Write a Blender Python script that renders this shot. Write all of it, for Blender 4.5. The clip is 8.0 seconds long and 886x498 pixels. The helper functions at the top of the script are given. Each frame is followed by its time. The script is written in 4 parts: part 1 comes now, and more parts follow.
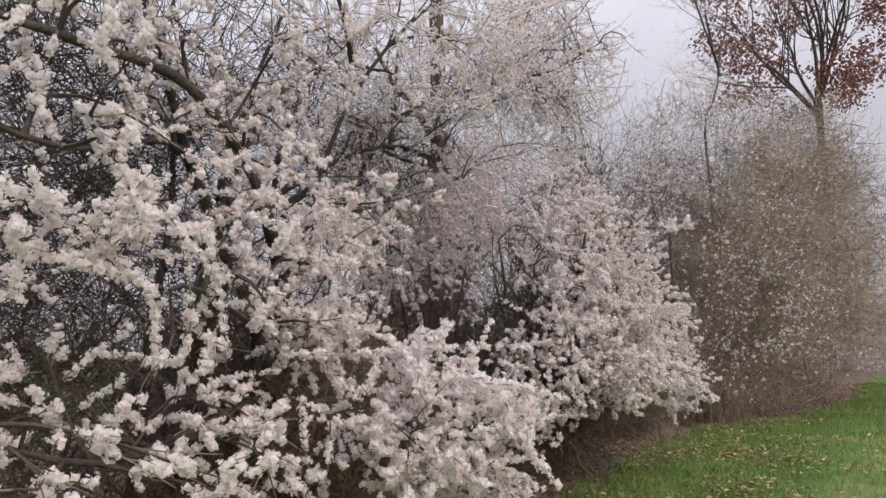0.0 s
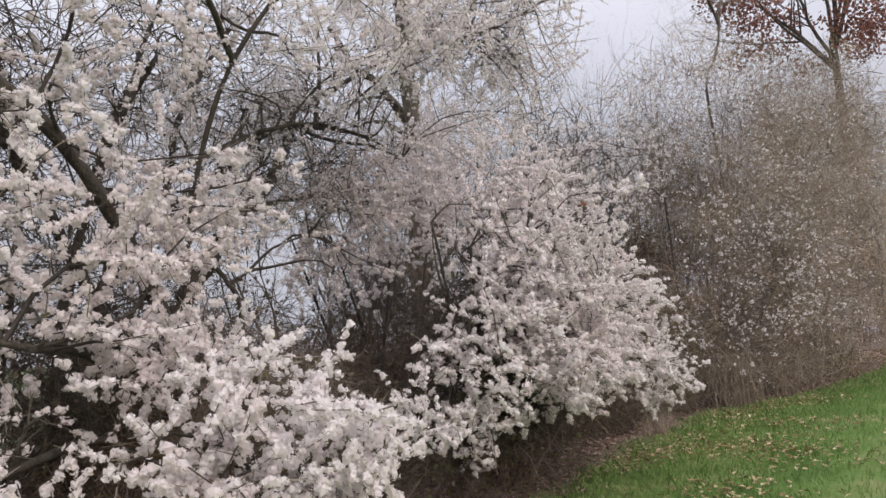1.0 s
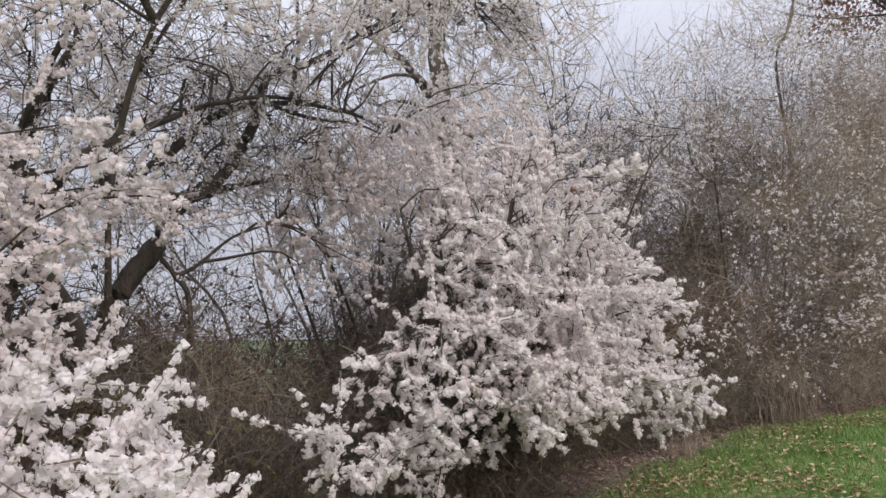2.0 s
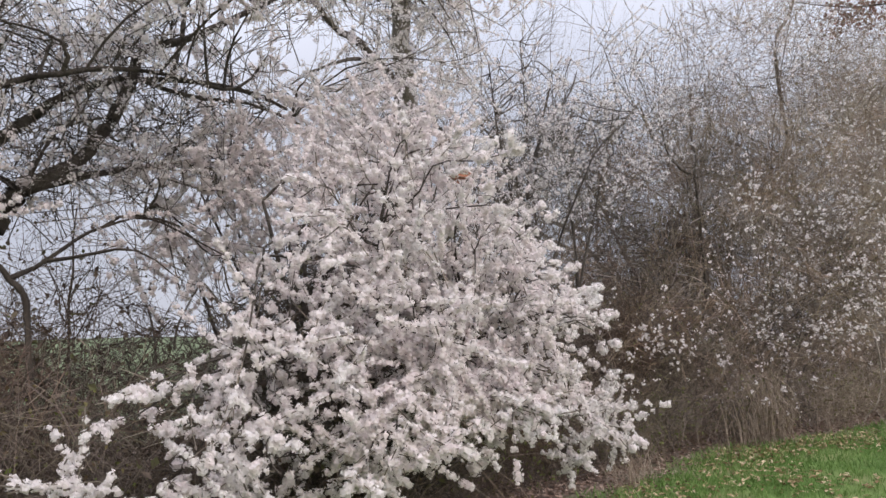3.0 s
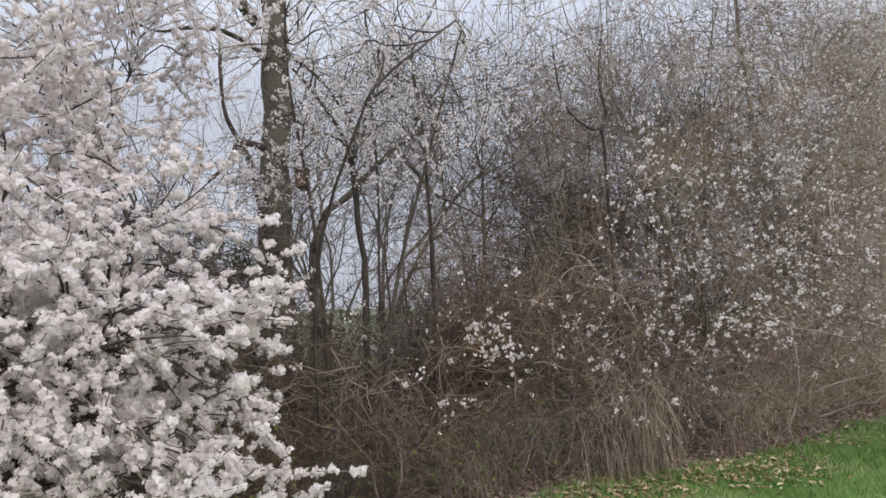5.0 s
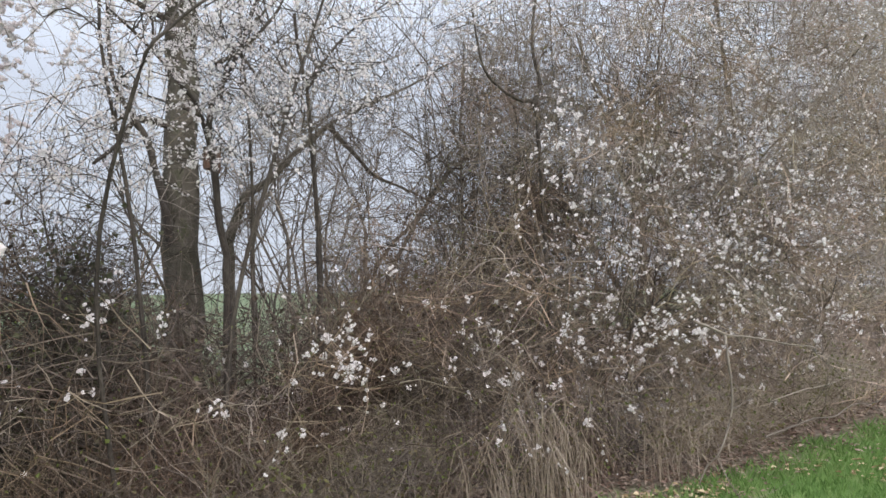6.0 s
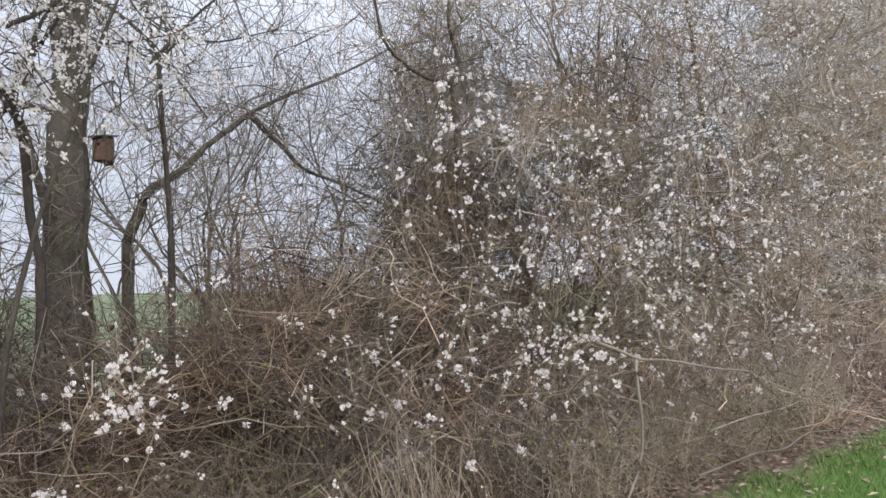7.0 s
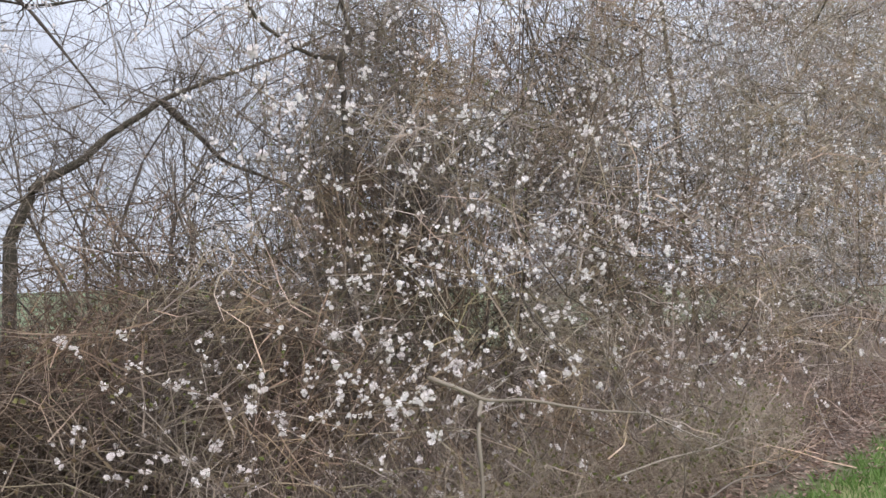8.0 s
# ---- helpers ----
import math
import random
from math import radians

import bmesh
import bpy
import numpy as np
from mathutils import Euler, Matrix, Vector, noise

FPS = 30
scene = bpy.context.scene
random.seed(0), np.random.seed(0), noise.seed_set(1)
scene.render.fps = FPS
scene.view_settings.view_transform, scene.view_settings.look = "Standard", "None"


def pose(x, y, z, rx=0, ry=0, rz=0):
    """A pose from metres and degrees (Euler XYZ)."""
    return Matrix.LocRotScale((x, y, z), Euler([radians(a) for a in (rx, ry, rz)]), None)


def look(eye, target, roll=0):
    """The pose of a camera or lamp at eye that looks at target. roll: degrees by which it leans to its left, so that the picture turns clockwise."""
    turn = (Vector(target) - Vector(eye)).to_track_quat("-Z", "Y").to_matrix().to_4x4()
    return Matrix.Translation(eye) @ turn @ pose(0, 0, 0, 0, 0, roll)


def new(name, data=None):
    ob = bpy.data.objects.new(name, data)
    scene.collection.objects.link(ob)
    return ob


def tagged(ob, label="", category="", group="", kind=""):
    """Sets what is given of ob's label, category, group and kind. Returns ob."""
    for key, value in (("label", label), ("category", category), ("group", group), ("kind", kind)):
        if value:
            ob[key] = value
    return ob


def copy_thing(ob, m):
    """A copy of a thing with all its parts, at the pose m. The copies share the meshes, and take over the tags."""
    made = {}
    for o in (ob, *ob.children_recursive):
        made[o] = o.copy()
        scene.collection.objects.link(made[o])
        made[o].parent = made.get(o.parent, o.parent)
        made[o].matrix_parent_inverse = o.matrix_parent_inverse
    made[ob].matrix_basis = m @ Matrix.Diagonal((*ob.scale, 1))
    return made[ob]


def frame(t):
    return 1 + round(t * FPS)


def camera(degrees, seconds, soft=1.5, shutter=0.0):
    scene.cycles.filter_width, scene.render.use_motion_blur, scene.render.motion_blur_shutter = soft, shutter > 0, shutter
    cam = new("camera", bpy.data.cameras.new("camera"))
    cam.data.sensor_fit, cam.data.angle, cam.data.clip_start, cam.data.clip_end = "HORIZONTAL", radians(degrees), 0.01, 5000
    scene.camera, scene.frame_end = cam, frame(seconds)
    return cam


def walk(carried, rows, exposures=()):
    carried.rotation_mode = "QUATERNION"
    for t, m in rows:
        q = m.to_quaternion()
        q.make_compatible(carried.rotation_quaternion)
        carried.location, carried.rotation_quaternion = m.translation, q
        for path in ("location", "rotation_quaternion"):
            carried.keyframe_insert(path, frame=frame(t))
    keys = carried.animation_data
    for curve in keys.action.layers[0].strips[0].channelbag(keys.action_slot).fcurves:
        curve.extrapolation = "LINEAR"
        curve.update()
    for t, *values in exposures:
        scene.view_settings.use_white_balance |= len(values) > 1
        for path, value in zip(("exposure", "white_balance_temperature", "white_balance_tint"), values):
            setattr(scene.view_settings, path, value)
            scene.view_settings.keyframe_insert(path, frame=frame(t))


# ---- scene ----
cam = camera(65.8, 8.0)
PATH = [
    (0, (0.562, 0.362, 0.889), (2.128, 1.55, 1.257), 0.0),
    (0.5, (1.26, 0.271, 0.95), (2.817, 1.474, 1.31), -1.7),
    (1, (1.885, 0.232, 0.983), (3.406, 1.485, 1.328), -4.0),
    (1.2, (2.13, 0.215, 1.027), (3.649, 1.47, 1.366), -4.0),
    (2.3, (3.393, 0.202, 1.174), (4.753, 1.636, 1.484), -1.8),
    (2.5, (3.646, 0.185, 1.194), (5.009, 1.616, 1.507), -1.8),
    (3, (4.308, 0.142, 1.266), (5.666, 1.579, 1.569), -1.7),
    (3.5, (4.975, 0.153, 1.302), (6.336, 1.588, 1.599), -2.0),
    (4, (5.63, 0.106, 1.326), (6.985, 1.554, 1.585), -1.7),
    (4.5, (6.308, 0.134, 1.337), (7.656, 1.592, 1.578), -1.7),
    (4.7, (6.566, 0.139, 1.385), (7.92, 1.591, 1.625), -1.7),
    (5.8, (8.17, 0.122, 1.661), (9.508, 1.599, 1.832), -1.9),
    (6, (8.459, 0.159, 1.656), (9.802, 1.63, 1.829), -1.9),
    (6.5, (9.127, 0.188, 1.704), (10.464, 1.668, 1.864), -2.0),
    (7, (9.813, 0.243, 1.757), (11.16, 1.713, 1.921), -2.0),
    (7.5, (10.526, 0.201, 1.798), (11.863, 1.678, 1.972), -1.8),
    (8, (11.227, 0.219, 1.847), (12.549, 1.711, 2.008), -1.5),
]
walk(cam, [(t, look(eye, target, roll)) for t, eye, target, roll in PATH], [(0, -0.17, 7100, 22), (1.2, -0.06, 6900, 19), (2.5, -0.01, 6750, 19), (3.2, 0.04, 6700, 18), (4.5, -0.07, 6650, 17), (6, 0.33, 6500, 13), (7, 0.40, 6500, 14), (8, 0.39, 6500, 16)])

# ---- light: an even overcast sky and a weak, very soft sun behind the walker ----
SUN_ELEVATION, SUN_HEADING = radians(30), radians(200)
world = bpy.data.worlds.new("overcast_sky")
scene.world = world
world.use_nodes = True
wt = world.node_tree
sky = wt.nodes.new("ShaderNodeTexSky")
sky.sky_type, sky.sun_disc = "NISHITA", False
sky.sun_elevation, sky.sun_rotation = SUN_ELEVATION, SUN_HEADING
sky.air_density, sky.dust_density = 1.0, 4.0
cloud_noise = wt.nodes.new("ShaderNodeTexNoise")
cloud_noise.inputs["Scale"].default_value = 2.2
cloud_noise.inputs["Detail"].default_value = 6
cloud_ramp = wt.nodes.new("ShaderNodeValToRGB")
cloud_ramp.color_ramp.elements[0].position, cloud_ramp.color_ramp.elements[0].color = 0.3, (6.2, 6.9, 8.0, 1)
cloud_ramp.color_ramp.elements[1].position, cloud_ramp.color_ramp.elements[1].color = 0.7, (7.3, 8.0, 9.0, 1)
cloud_mix = wt.nodes.new("ShaderNodeMix")
cloud_mix.data_type = "RGBA"
cloud_mix.inputs[0].default_value = 0.88
wt.links.new(cloud_noise.outputs["Fac"], cloud_ramp.inputs["Fac"])
wt.links.new(sky.outputs[0], cloud_mix.inputs[6])
wt.links.new(cloud_ramp.outputs[0], cloud_mix.inputs[7])
# an overcast sky is brightest overhead
wc, wsep, wrange = wt.nodes.new("ShaderNodeTexCoord"), wt.nodes.new("ShaderNodeSeparateXYZ"), wt.nodes.new("ShaderNodeMapRange")
wrange.inputs["From Min"].default_value, wrange.inputs["From Max"].default_value = 0.3, 1.0
wrange.inputs["To Min"].default_value, wrange.inputs["To Max"].default_value = 0.88, 2.6
wscale = wt.nodes.new("ShaderNodeVectorMath")
wscale.operation = "SCALE"
wt.links.new(wc.outputs["Generated"], wsep.inputs[0])
wt.links.new(wsep.outputs["Z"], wrange.inputs["Value"])
wt.links.new(cloud_mix.outputs[2], wscale.inputs[0])
wt.links.new(wrange.outputs[0], wscale.inputs["Scale"])
wt.links.new(wscale.outputs[0], wt.nodes["Background"].inputs["Color"])
wt.nodes["Background"].inputs["Strength"].default_value = 0.1
sun = new("sun", bpy.data.lights.new("sun", "SUN"))
sun.data.energy, sun.data.angle, sun.data.color = 1.9, radians(50), (1.0, 0.95, 0.9)
sun.matrix_world = look((4, -13, 11), (8, 4, 1))


# ---- materials ----
def material(name, colours, scale=6.0, rough=0.85, by_object=0.0, bump=0.0, bump_scale=40.0, translucent=0.0, stretch=(1, 1, 1), island=0.0, patches=()):
    """Colours are a ramp over a two-scale noise; by_object and island shift the ramp from thing to thing and piece to piece."""
    m = bpy.data.materials.new(name)
    m.use_nodes = True
    t = m.node_tree
    p = t.nodes["Principled BSDF"]
    p.inputs["Roughness"].default_value = rough
    p.inputs["Specular IOR Level"].default_value = 0.25
    coord = t.nodes.new("ShaderNodeTexCoord")
    mapping = t.nodes.new("ShaderNodeMapping")
    mapping.inputs["Scale"].default_value = stretch
    t.links.new(coord.outputs["Object"], mapping.inputs["Vector"])
    n = t.nodes.new("ShaderNodeTexNoise")
    n.inputs["Scale"].default_value, n.inputs["Detail"].default_value, n.inputs["Roughness"].default_value = scale, 8, 0.65
    t.links.new(mapping.outputs[0], n.inputs["Vector"])
    value = n.outputs["Fac"]
    for amount, node_type, output in ((by_object, "ShaderNodeObjectInfo", "Random"), (island, "ShaderNodeNewGeometry", "Random Per Island")):
        if amount:
            info = t.nodes.new(node_type)
            shift = t.nodes.new("ShaderNodeMath")
            shift.operation = "MULTIPLY_ADD"
            shift.inputs[1].default_value = amount
            t.links.new(info.outputs[output], shift.inputs[0])
            t.links.new(value, shift.inputs[2])
            back = t.nodes.new("ShaderNodeMath")
            back.operation = "SUBTRACT"
            back.inputs[1].default_value = amount / 2
            t.links.new(shift.outputs[0], back.inputs[0])
            value = back.outputs[0]
    ramp = t.nodes.new("ShaderNodeValToRGB")
    e = ramp.color_ramp.elements
    while len(e) < len(colours):
        e.new(0.5)
    for k, c in enumerate(colours):
        e[k].position, e[k].color = 0.25 + 0.5 * k / max(1, len(colours) - 1), (*c, 1)
    t.links.new(value, ramp.inputs["Fac"])
    colour = ramp.outputs["Color"]
    for k, (scale_k, low, high, tint) in enumerate(patches):
        # lichen, algae and dead wood colour whole stretches of the hedge
        where = t.nodes.new("ShaderNodeNewGeometry")
        wide = t.nodes.new("ShaderNodeTexNoise")
        wide.noise_dimensions = "4D"
        wide.inputs["W"].default_value = 3.7 * k
        wide.inputs["Scale"].default_value, wide.inputs["Detail"].default_value = scale_k, 3
        t.links.new(where.outputs["Position"], wide.inputs["Vector"])
        span = t.nodes.new("ShaderNodeMapRange")
        span.inputs["From Min"].default_value, span.inputs["From Max"].default_value = low, high
        t.links.new(wide.outputs["Fac"], span.inputs["Value"])
        tinted = t.nodes.new("ShaderNodeMix")
        tinted.data_type, tinted.blend_type = "RGBA", "MULTIPLY"
        tinted.inputs[7].default_value = (*tint, 1)
        t.links.new(span.outputs[0], tinted.inputs[0])
        t.links.new(colour, tinted.inputs[6])
        colour = tinted.outputs[2]
    t.links.new(colour, p.inputs["Base Color"])
    if bump:
        fine = t.nodes.new("ShaderNodeTexNoise")
        fine.inputs["Scale"].default_value, fine.inputs["Detail"].default_value = bump_scale, 6
        t.links.new(mapping.outputs[0], fine.inputs["Vector"])
        b = t.nodes.new("ShaderNodeBump")
        b.inputs["Strength"].default_value, b.inputs["Distance"].default_value = bump, 0.03
        t.links.new(fine.outputs["Fac"], b.inputs["Height"])
        t.links.new(b.outputs["Normal"], p.inputs["Normal"])
    if translucent:
        tr = t.nodes.new("ShaderNodeBsdfTranslucent")
        t.links.new(ramp.outputs["Color"], tr.inputs["Color"])
        mix = t.nodes.new("ShaderNodeMixShader")
        mix.inputs[0].default_value = translucent
        t.links.new(p.outputs[0], mix.inputs[1])
        t.links.new(tr.outputs[0], mix.inputs[2])
        t.links.new(mix.outputs[0], t.nodes["Material Output"].inputs["Surface"])
    return m


PETAL = material("petals", [(0.85, 0.785, 0.78), (0.885, 0.84, 0.833), (0.89, 0.868, 0.86)], 5, 0.7, 0.25, translucent=0.5, island=0.1)
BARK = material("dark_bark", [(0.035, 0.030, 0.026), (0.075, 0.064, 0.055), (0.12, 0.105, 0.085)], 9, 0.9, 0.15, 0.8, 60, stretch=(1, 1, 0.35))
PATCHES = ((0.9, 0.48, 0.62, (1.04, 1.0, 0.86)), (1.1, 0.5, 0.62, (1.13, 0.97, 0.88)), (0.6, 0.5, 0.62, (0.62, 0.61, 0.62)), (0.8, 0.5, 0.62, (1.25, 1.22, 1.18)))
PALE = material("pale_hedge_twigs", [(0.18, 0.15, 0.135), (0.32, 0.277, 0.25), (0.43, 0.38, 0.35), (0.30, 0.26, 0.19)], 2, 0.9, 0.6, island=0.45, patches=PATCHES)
MOSSY = material("mossy_bark", [(0.03, 0.027, 0.021), (0.06, 0.056, 0.04), (0.11, 0.098, 0.08), (0.07, 0.082, 0.036)], 3.5, 0.95, 0.1, 1.0, 28, stretch=(1, 1, 0.55))
TWIG = material("grey_brown_twigs", [(0.08, 0.066, 0.055), (0.17, 0.145, 0.12), (0.27, 0.235, 0.195)], 3, 0.9, 0.35, island=0.45)
HEDGE = material("hedge_twigs", [(0.06, 0.049, 0.042), (0.135, 0.112, 0.096), (0.26, 0.217, 0.18), (0.155, 0.134, 0.10)], 2, 0.9, 0.55, island=0.45, patches=PATCHES)
CANE = material("dead_canes", [(0.062, 0.048, 0.041), (0.115, 0.092, 0.079), (0.20, 0.166, 0.142)], 3, 0.9, 0.3, island=0.5, patches=PATCHES)
DEAD_LEAF = material("bramble_leaves", [(0.065, 0.048, 0.04), (0.115, 0.086, 0.07), (0.18, 0.14, 0.112), (0.12, 0.122, 0.06)], 2.5, 0.8, 0.3, translucent=0.15, island=0.6)
OLIVE = material("small_hedge_leaves", [(0.14, 0.10, 0.06), (0.18, 0.165, 0.07), (0.13, 0.16, 0.045)], 1.2, 0.75, 0.3, translucent=0.25, island=0.6)
IVY = material("ivy_leaves", [(0.04, 0.044, 0.025), (0.07, 0.078, 0.04), (0.115, 0.113, 0.06)], 2.5, 0.55, 0.2, translucent=0.1, island=0.6)
STRAW = material("dry_grass", [(0.19, 0.148, 0.112), (0.29, 0.237, 0.182), (0.40, 0.335, 0.265)], 4, 0.8, 0.2, island=0.6)
LITTER_LEAF = material("brown_leaves", [(0.15, 0.098, 0.075), (0.27, 0.19, 0.15), (0.40, 0.31, 0.25)], 8, 0.8, 0.2, island=0.6)
TAN_LEAF = material("tan_leaves", [(0.25, 0.17, 0.09), (0.42, 0.32, 0.19), (0.55, 0.45, 0.30)], 8, 0.75, 0.2, island=0.6)
RUSSET = material("russet_leaves", [(0.17, 0.075, 0.062), (0.28, 0.125, 0.105), (0.36, 0.19, 0.16)], 8, 0.8, 0.2, translucent=0.2, island=0.5)
BLADE = material("grass_blades", [(0.085, 0.165, 0.04), (0.15, 0.26, 0.068), (0.22, 0.30, 0.115)], 1.2, 0.6, translucent=0.25, island=0.5)
BUD = material("young_leaves", [(0.10, 0.13, 0.03), (0.19, 0.22, 0.06)], 8, 0.7, 0.2, translucent=0.3, island=0.4)
BOX_WOOD = material("weathered_box_wood", [(0.085, 0.05, 0.036), (0.15, 0.088, 0.062), (0.21, 0.13, 0.095)], 14, 0.85, 0, 0.5, 80, stretch=(1, 1, 0.2))
BOX_ROOF = material("roofing_felt", [(0.05, 0.045, 0.04), (0.09, 0.08, 0.07)], 30, 0.9, 0, 0.4, 120)
HOLE = material("dark_hole", [(0.01, 0.009, 0.008), (0.015, 0.012, 0.01)], 10, 1.0)


# ---- mesh tools ----
class Geo:
    def __init__(self):
        self.v, self.f, self.m = [], [], []

    def tube(self, pts, radii, sides=3, mat=0, cap=False):
        pts = [Vector(p) for p in pts]
        base = len(self.v)
        for k, p in enumerate(pts):
            d = (pts[min(k + 1, len(pts) - 1)] - pts[max(k - 1, 0)])
            d = d.normalized() if d.length > 1e-9 else Vector((0, 0, 1))
            a = d.cross(Vector((0, 0, 1)) if abs(d.z) < 0.9 else Vector((1, 0, 0))).normalized()
            b = d.cross(a)
            r = radii[k] if hasattr(radii, "__len__") else radii
            for s in range(sides):
                w = 2 * math.pi * s / sides
                q = p + (a * math.cos(w) + b * math.sin(w)) * r
                self.v.append((q.x, q.y, q.z))
        for k in range(len(pts) - 1):
            for s in range(sides):
                i0, i1 = base + k * sides + s, base + k * sides + (s + 1) % sides
                self.f.append((i0, i1, i1 + sides, i0 + sides))
                self.m.append(mat)
        if cap:
            self.f.append(tuple(base + (len(pts) - 1) * sides + s for s in range(sides)))
            self.m.append(mat)

    def fan(self, c, n, r, petals=5, cup=0.35, mat=0):
        """A small cupped flower of so many separate petals."""
        n = n.normalized()
        a = n.orthogonal().normalized()
        b = n.cross(a)
        turn = random.uniform(0, 6.3)
        step = 2 * math.pi / petals
        for k in range(petals):
            base = len(self.v)
            rr = r * random.uniform(0.75, 1.2)
            self.v.append(tuple(c))
            for w in (turn + step * (k - 0.42), turn + step * (k + 0.42)):
                q = c + (a * math.cos(w) + b * math.sin(w)) * rr + n * (cup * rr * random.uniform(0.5, 1.5))
                self.v.append((q.x, q.y, q.z))
            self.f.append((base, base + 1, base + 2))
            self.m.append(mat)

    def leaf(self, c, d, n, length, width, mat=0):
        """A curled leaf of four triangles."""
        s = d.cross(n).normalized() * (width / 2)
        up = n.normalized()
        base = len(self.v)
        for q in (c, c + d * length * 0.45 + s + up * length * 0.18, c + d * length * 0.5, c + d * length * 0.45 - s + up * length * 0.18, c + d * length + up * length * 0.06):
            self.v.append((q.x, q.y, q.z))
        for f in ((0, 2, 1), (0, 3, 2), (2, 4, 1), (2, 3, 4)):
            self.f.append(tuple(base + i for i in f))
            self.m.append(mat)

    def mesh(self, name, *mats, smooth=False):
        me = bpy.data.meshes.new(name)
        me.from_pydata(self.v, [], self.f)
        for m in mats:
            me.materials.append(m)
        if len(mats) > 1:
            me.polygons.foreach_set("material_index", self.m)
        if smooth:
            me.polygons.foreach_set("use_smooth", [True] * len(self.f))
        me.update()
        return me


def empty(name, at):
    ob = new(name)
    ob.location = at
    return ob


def part(name, me, parent, m=None, label=""):
    """One mesh object under a thing or a part; m is its pose in the world. All parents stand unturned."""
    ob = new(name, me)
    ob.parent = parent
    origin = Vector(parent.location)
    if parent.parent:
        origin = origin + Vector(parent.parent.location)
    ob.matrix_basis = Matrix.Translation(-origin) @ (m if m else Matrix.Identity(4))
    return tagged(ob, label) if label else ob


def rnd(a, b):
    return random.uniform(a, b)


def ball():
    while True:
        p = Vector((rnd(-1, 1), rnd(-1, 1), rnd(-1, 1)))
        if 0.05 < p.length < 1:
            return p


def smooth(pts, n=4):
    """Catmull-Rom through the points."""
    pts = [Vector(p) for p in pts]
    out = []
    for k in range(len(pts) - 1):
        p0, p1, p2, p3 = pts[max(k - 1, 0)], pts[k], pts[k + 1], pts[min(k + 2, len(pts) - 1)]
        for j in range(n):
            u = j / n
            out.append(0.5 * ((2 * p1) + (p2 - p0) * u + (2 * p0 - 5 * p1 + 4 * p2 - p3) * u * u + (3 * p1 - p0 - 3 * p2 + p3) * u ** 3))
    return out + [pts[-1]]


def aim(at, d, scale=1.0):
    """The pose that lays the x axis along d, with a chance roll."""
    q = Vector(d).to_track_quat("X", "Z").to_matrix().to_4x4()
    return Matrix.Translation(at) @ q @ pose(0, 0, 0, rnd(0, 360)) @ Matrix.Diagonal((scale, scale, scale, 1))


# ---- the ground: a lawn that climbs gently, a strip of leaf litter, the field behind ----
EDGE = [(-60, 3.7), (4, 3.6), (7, 3.65), (9, 3.85), (11, 4.0), (12, 3.85), (13, 3.35), (14, 3.0), (16, 2.75), (18, 2.5), (25, 3.2), (60, 3.4), (300, 3.4)]


def edge_y(x):
    for (x0, y0), (x1, y1) in zip(EDGE, EDGE[1:]):
        if x <= x1:
            return y0 + (y1 - y0) * (x - x0) / (x1 - x0)
    return EDGE[-1][1]


def ease(u):
    u = min(max(u, 0), 1)
    return u * u * (3 - 2 * u)


def ground_z(x, y):
    along = 0.055 * (40 * math.tanh(x / 40))
    back = 4.0 * ease((y - 12) / 110)
    return -0.52 + along + back + 0.03 * noise.noise((x * 0.5, y * 0.5, 0)) + 0.35 * noise.noise((x * 0.02, y * 0.02, 3))* ease((abs(x - 8) + abs(y)) / 80)


def axis(near0, near1, step, far):
    out = list(np.arange(near0, near1, step))
    d, a, b = step, near0, near1
    while a > -far or b < far:
        d *= 1.35
        a, b = a - d, b + d
        out = [a] + out + [b]
    return out


xs, ys = axis(-2, 26, 0.16, 900), axis(-2, 9, 0.16, 900)
gv = [(x, y, ground_z(x, y)) for y in ys for x in xs]
gf = [(j * len(xs) + i, j * len(xs) + i + 1, (j + 1) * len(xs) + i + 1, (j + 1) * len(xs) + i) for j in range(len(ys) - 1) for i in range(len(xs) - 1)]
gm = bpy.data.meshes.new("ground")
gm.from_pydata(gv, [], gf)
gm.polygons.foreach_set("use_smooth", [True] * len(gf))
soil = gm.color_attributes.new("litter", "FLOAT_COLOR", "POINT")
cover = []
for x, y, z in gv:
    k = ease((y - edge_y(x) + 0.5 + 0.3 * noise.noise((x * 1.7, y * 1.7, 5))) / 0.7) * (1 - ease((y - 12 - 0.8 * noise.noise((x * 0.4, y * 0.4, 8))) / 1.5))
    cover += [k, ease((y - 11) / 3), 0, 1]
soil.data.foreach_set("color", cover)
turf = bpy.data.materials.new("lawn_and_leaf_litter")
turf.use_nodes = True
tt = turf.node_tree
tp = tt.nodes["Principled BSDF"]
tp.inputs["Roughness"].default_value = 0.95
tp.inputs["Specular IOR Level"].default_value = 0.1
tc = tt.nodes.new("ShaderNodeTexCoord")
n1, n2 = tt.nodes.new("ShaderNodeTexNoise"), tt.nodes.new("ShaderNodeTexNoise")
n1.inputs["Scale"].default_value, n1.inputs["Detail"].default_value = 1.3, 10
n2.inputs["Scale"].default_value, n2.inputs["Detail"].default_value = 14, 8
tt.links.new(tc.outputs["Object"], n1.inputs["Vector"])
tt.links.new(tc.outputs["Object"], n2.inputs["Vector"])
r1, r2 = tt.nodes.new("ShaderNodeValToRGB"), tt.nodes.new("ShaderNodeValToRGB")
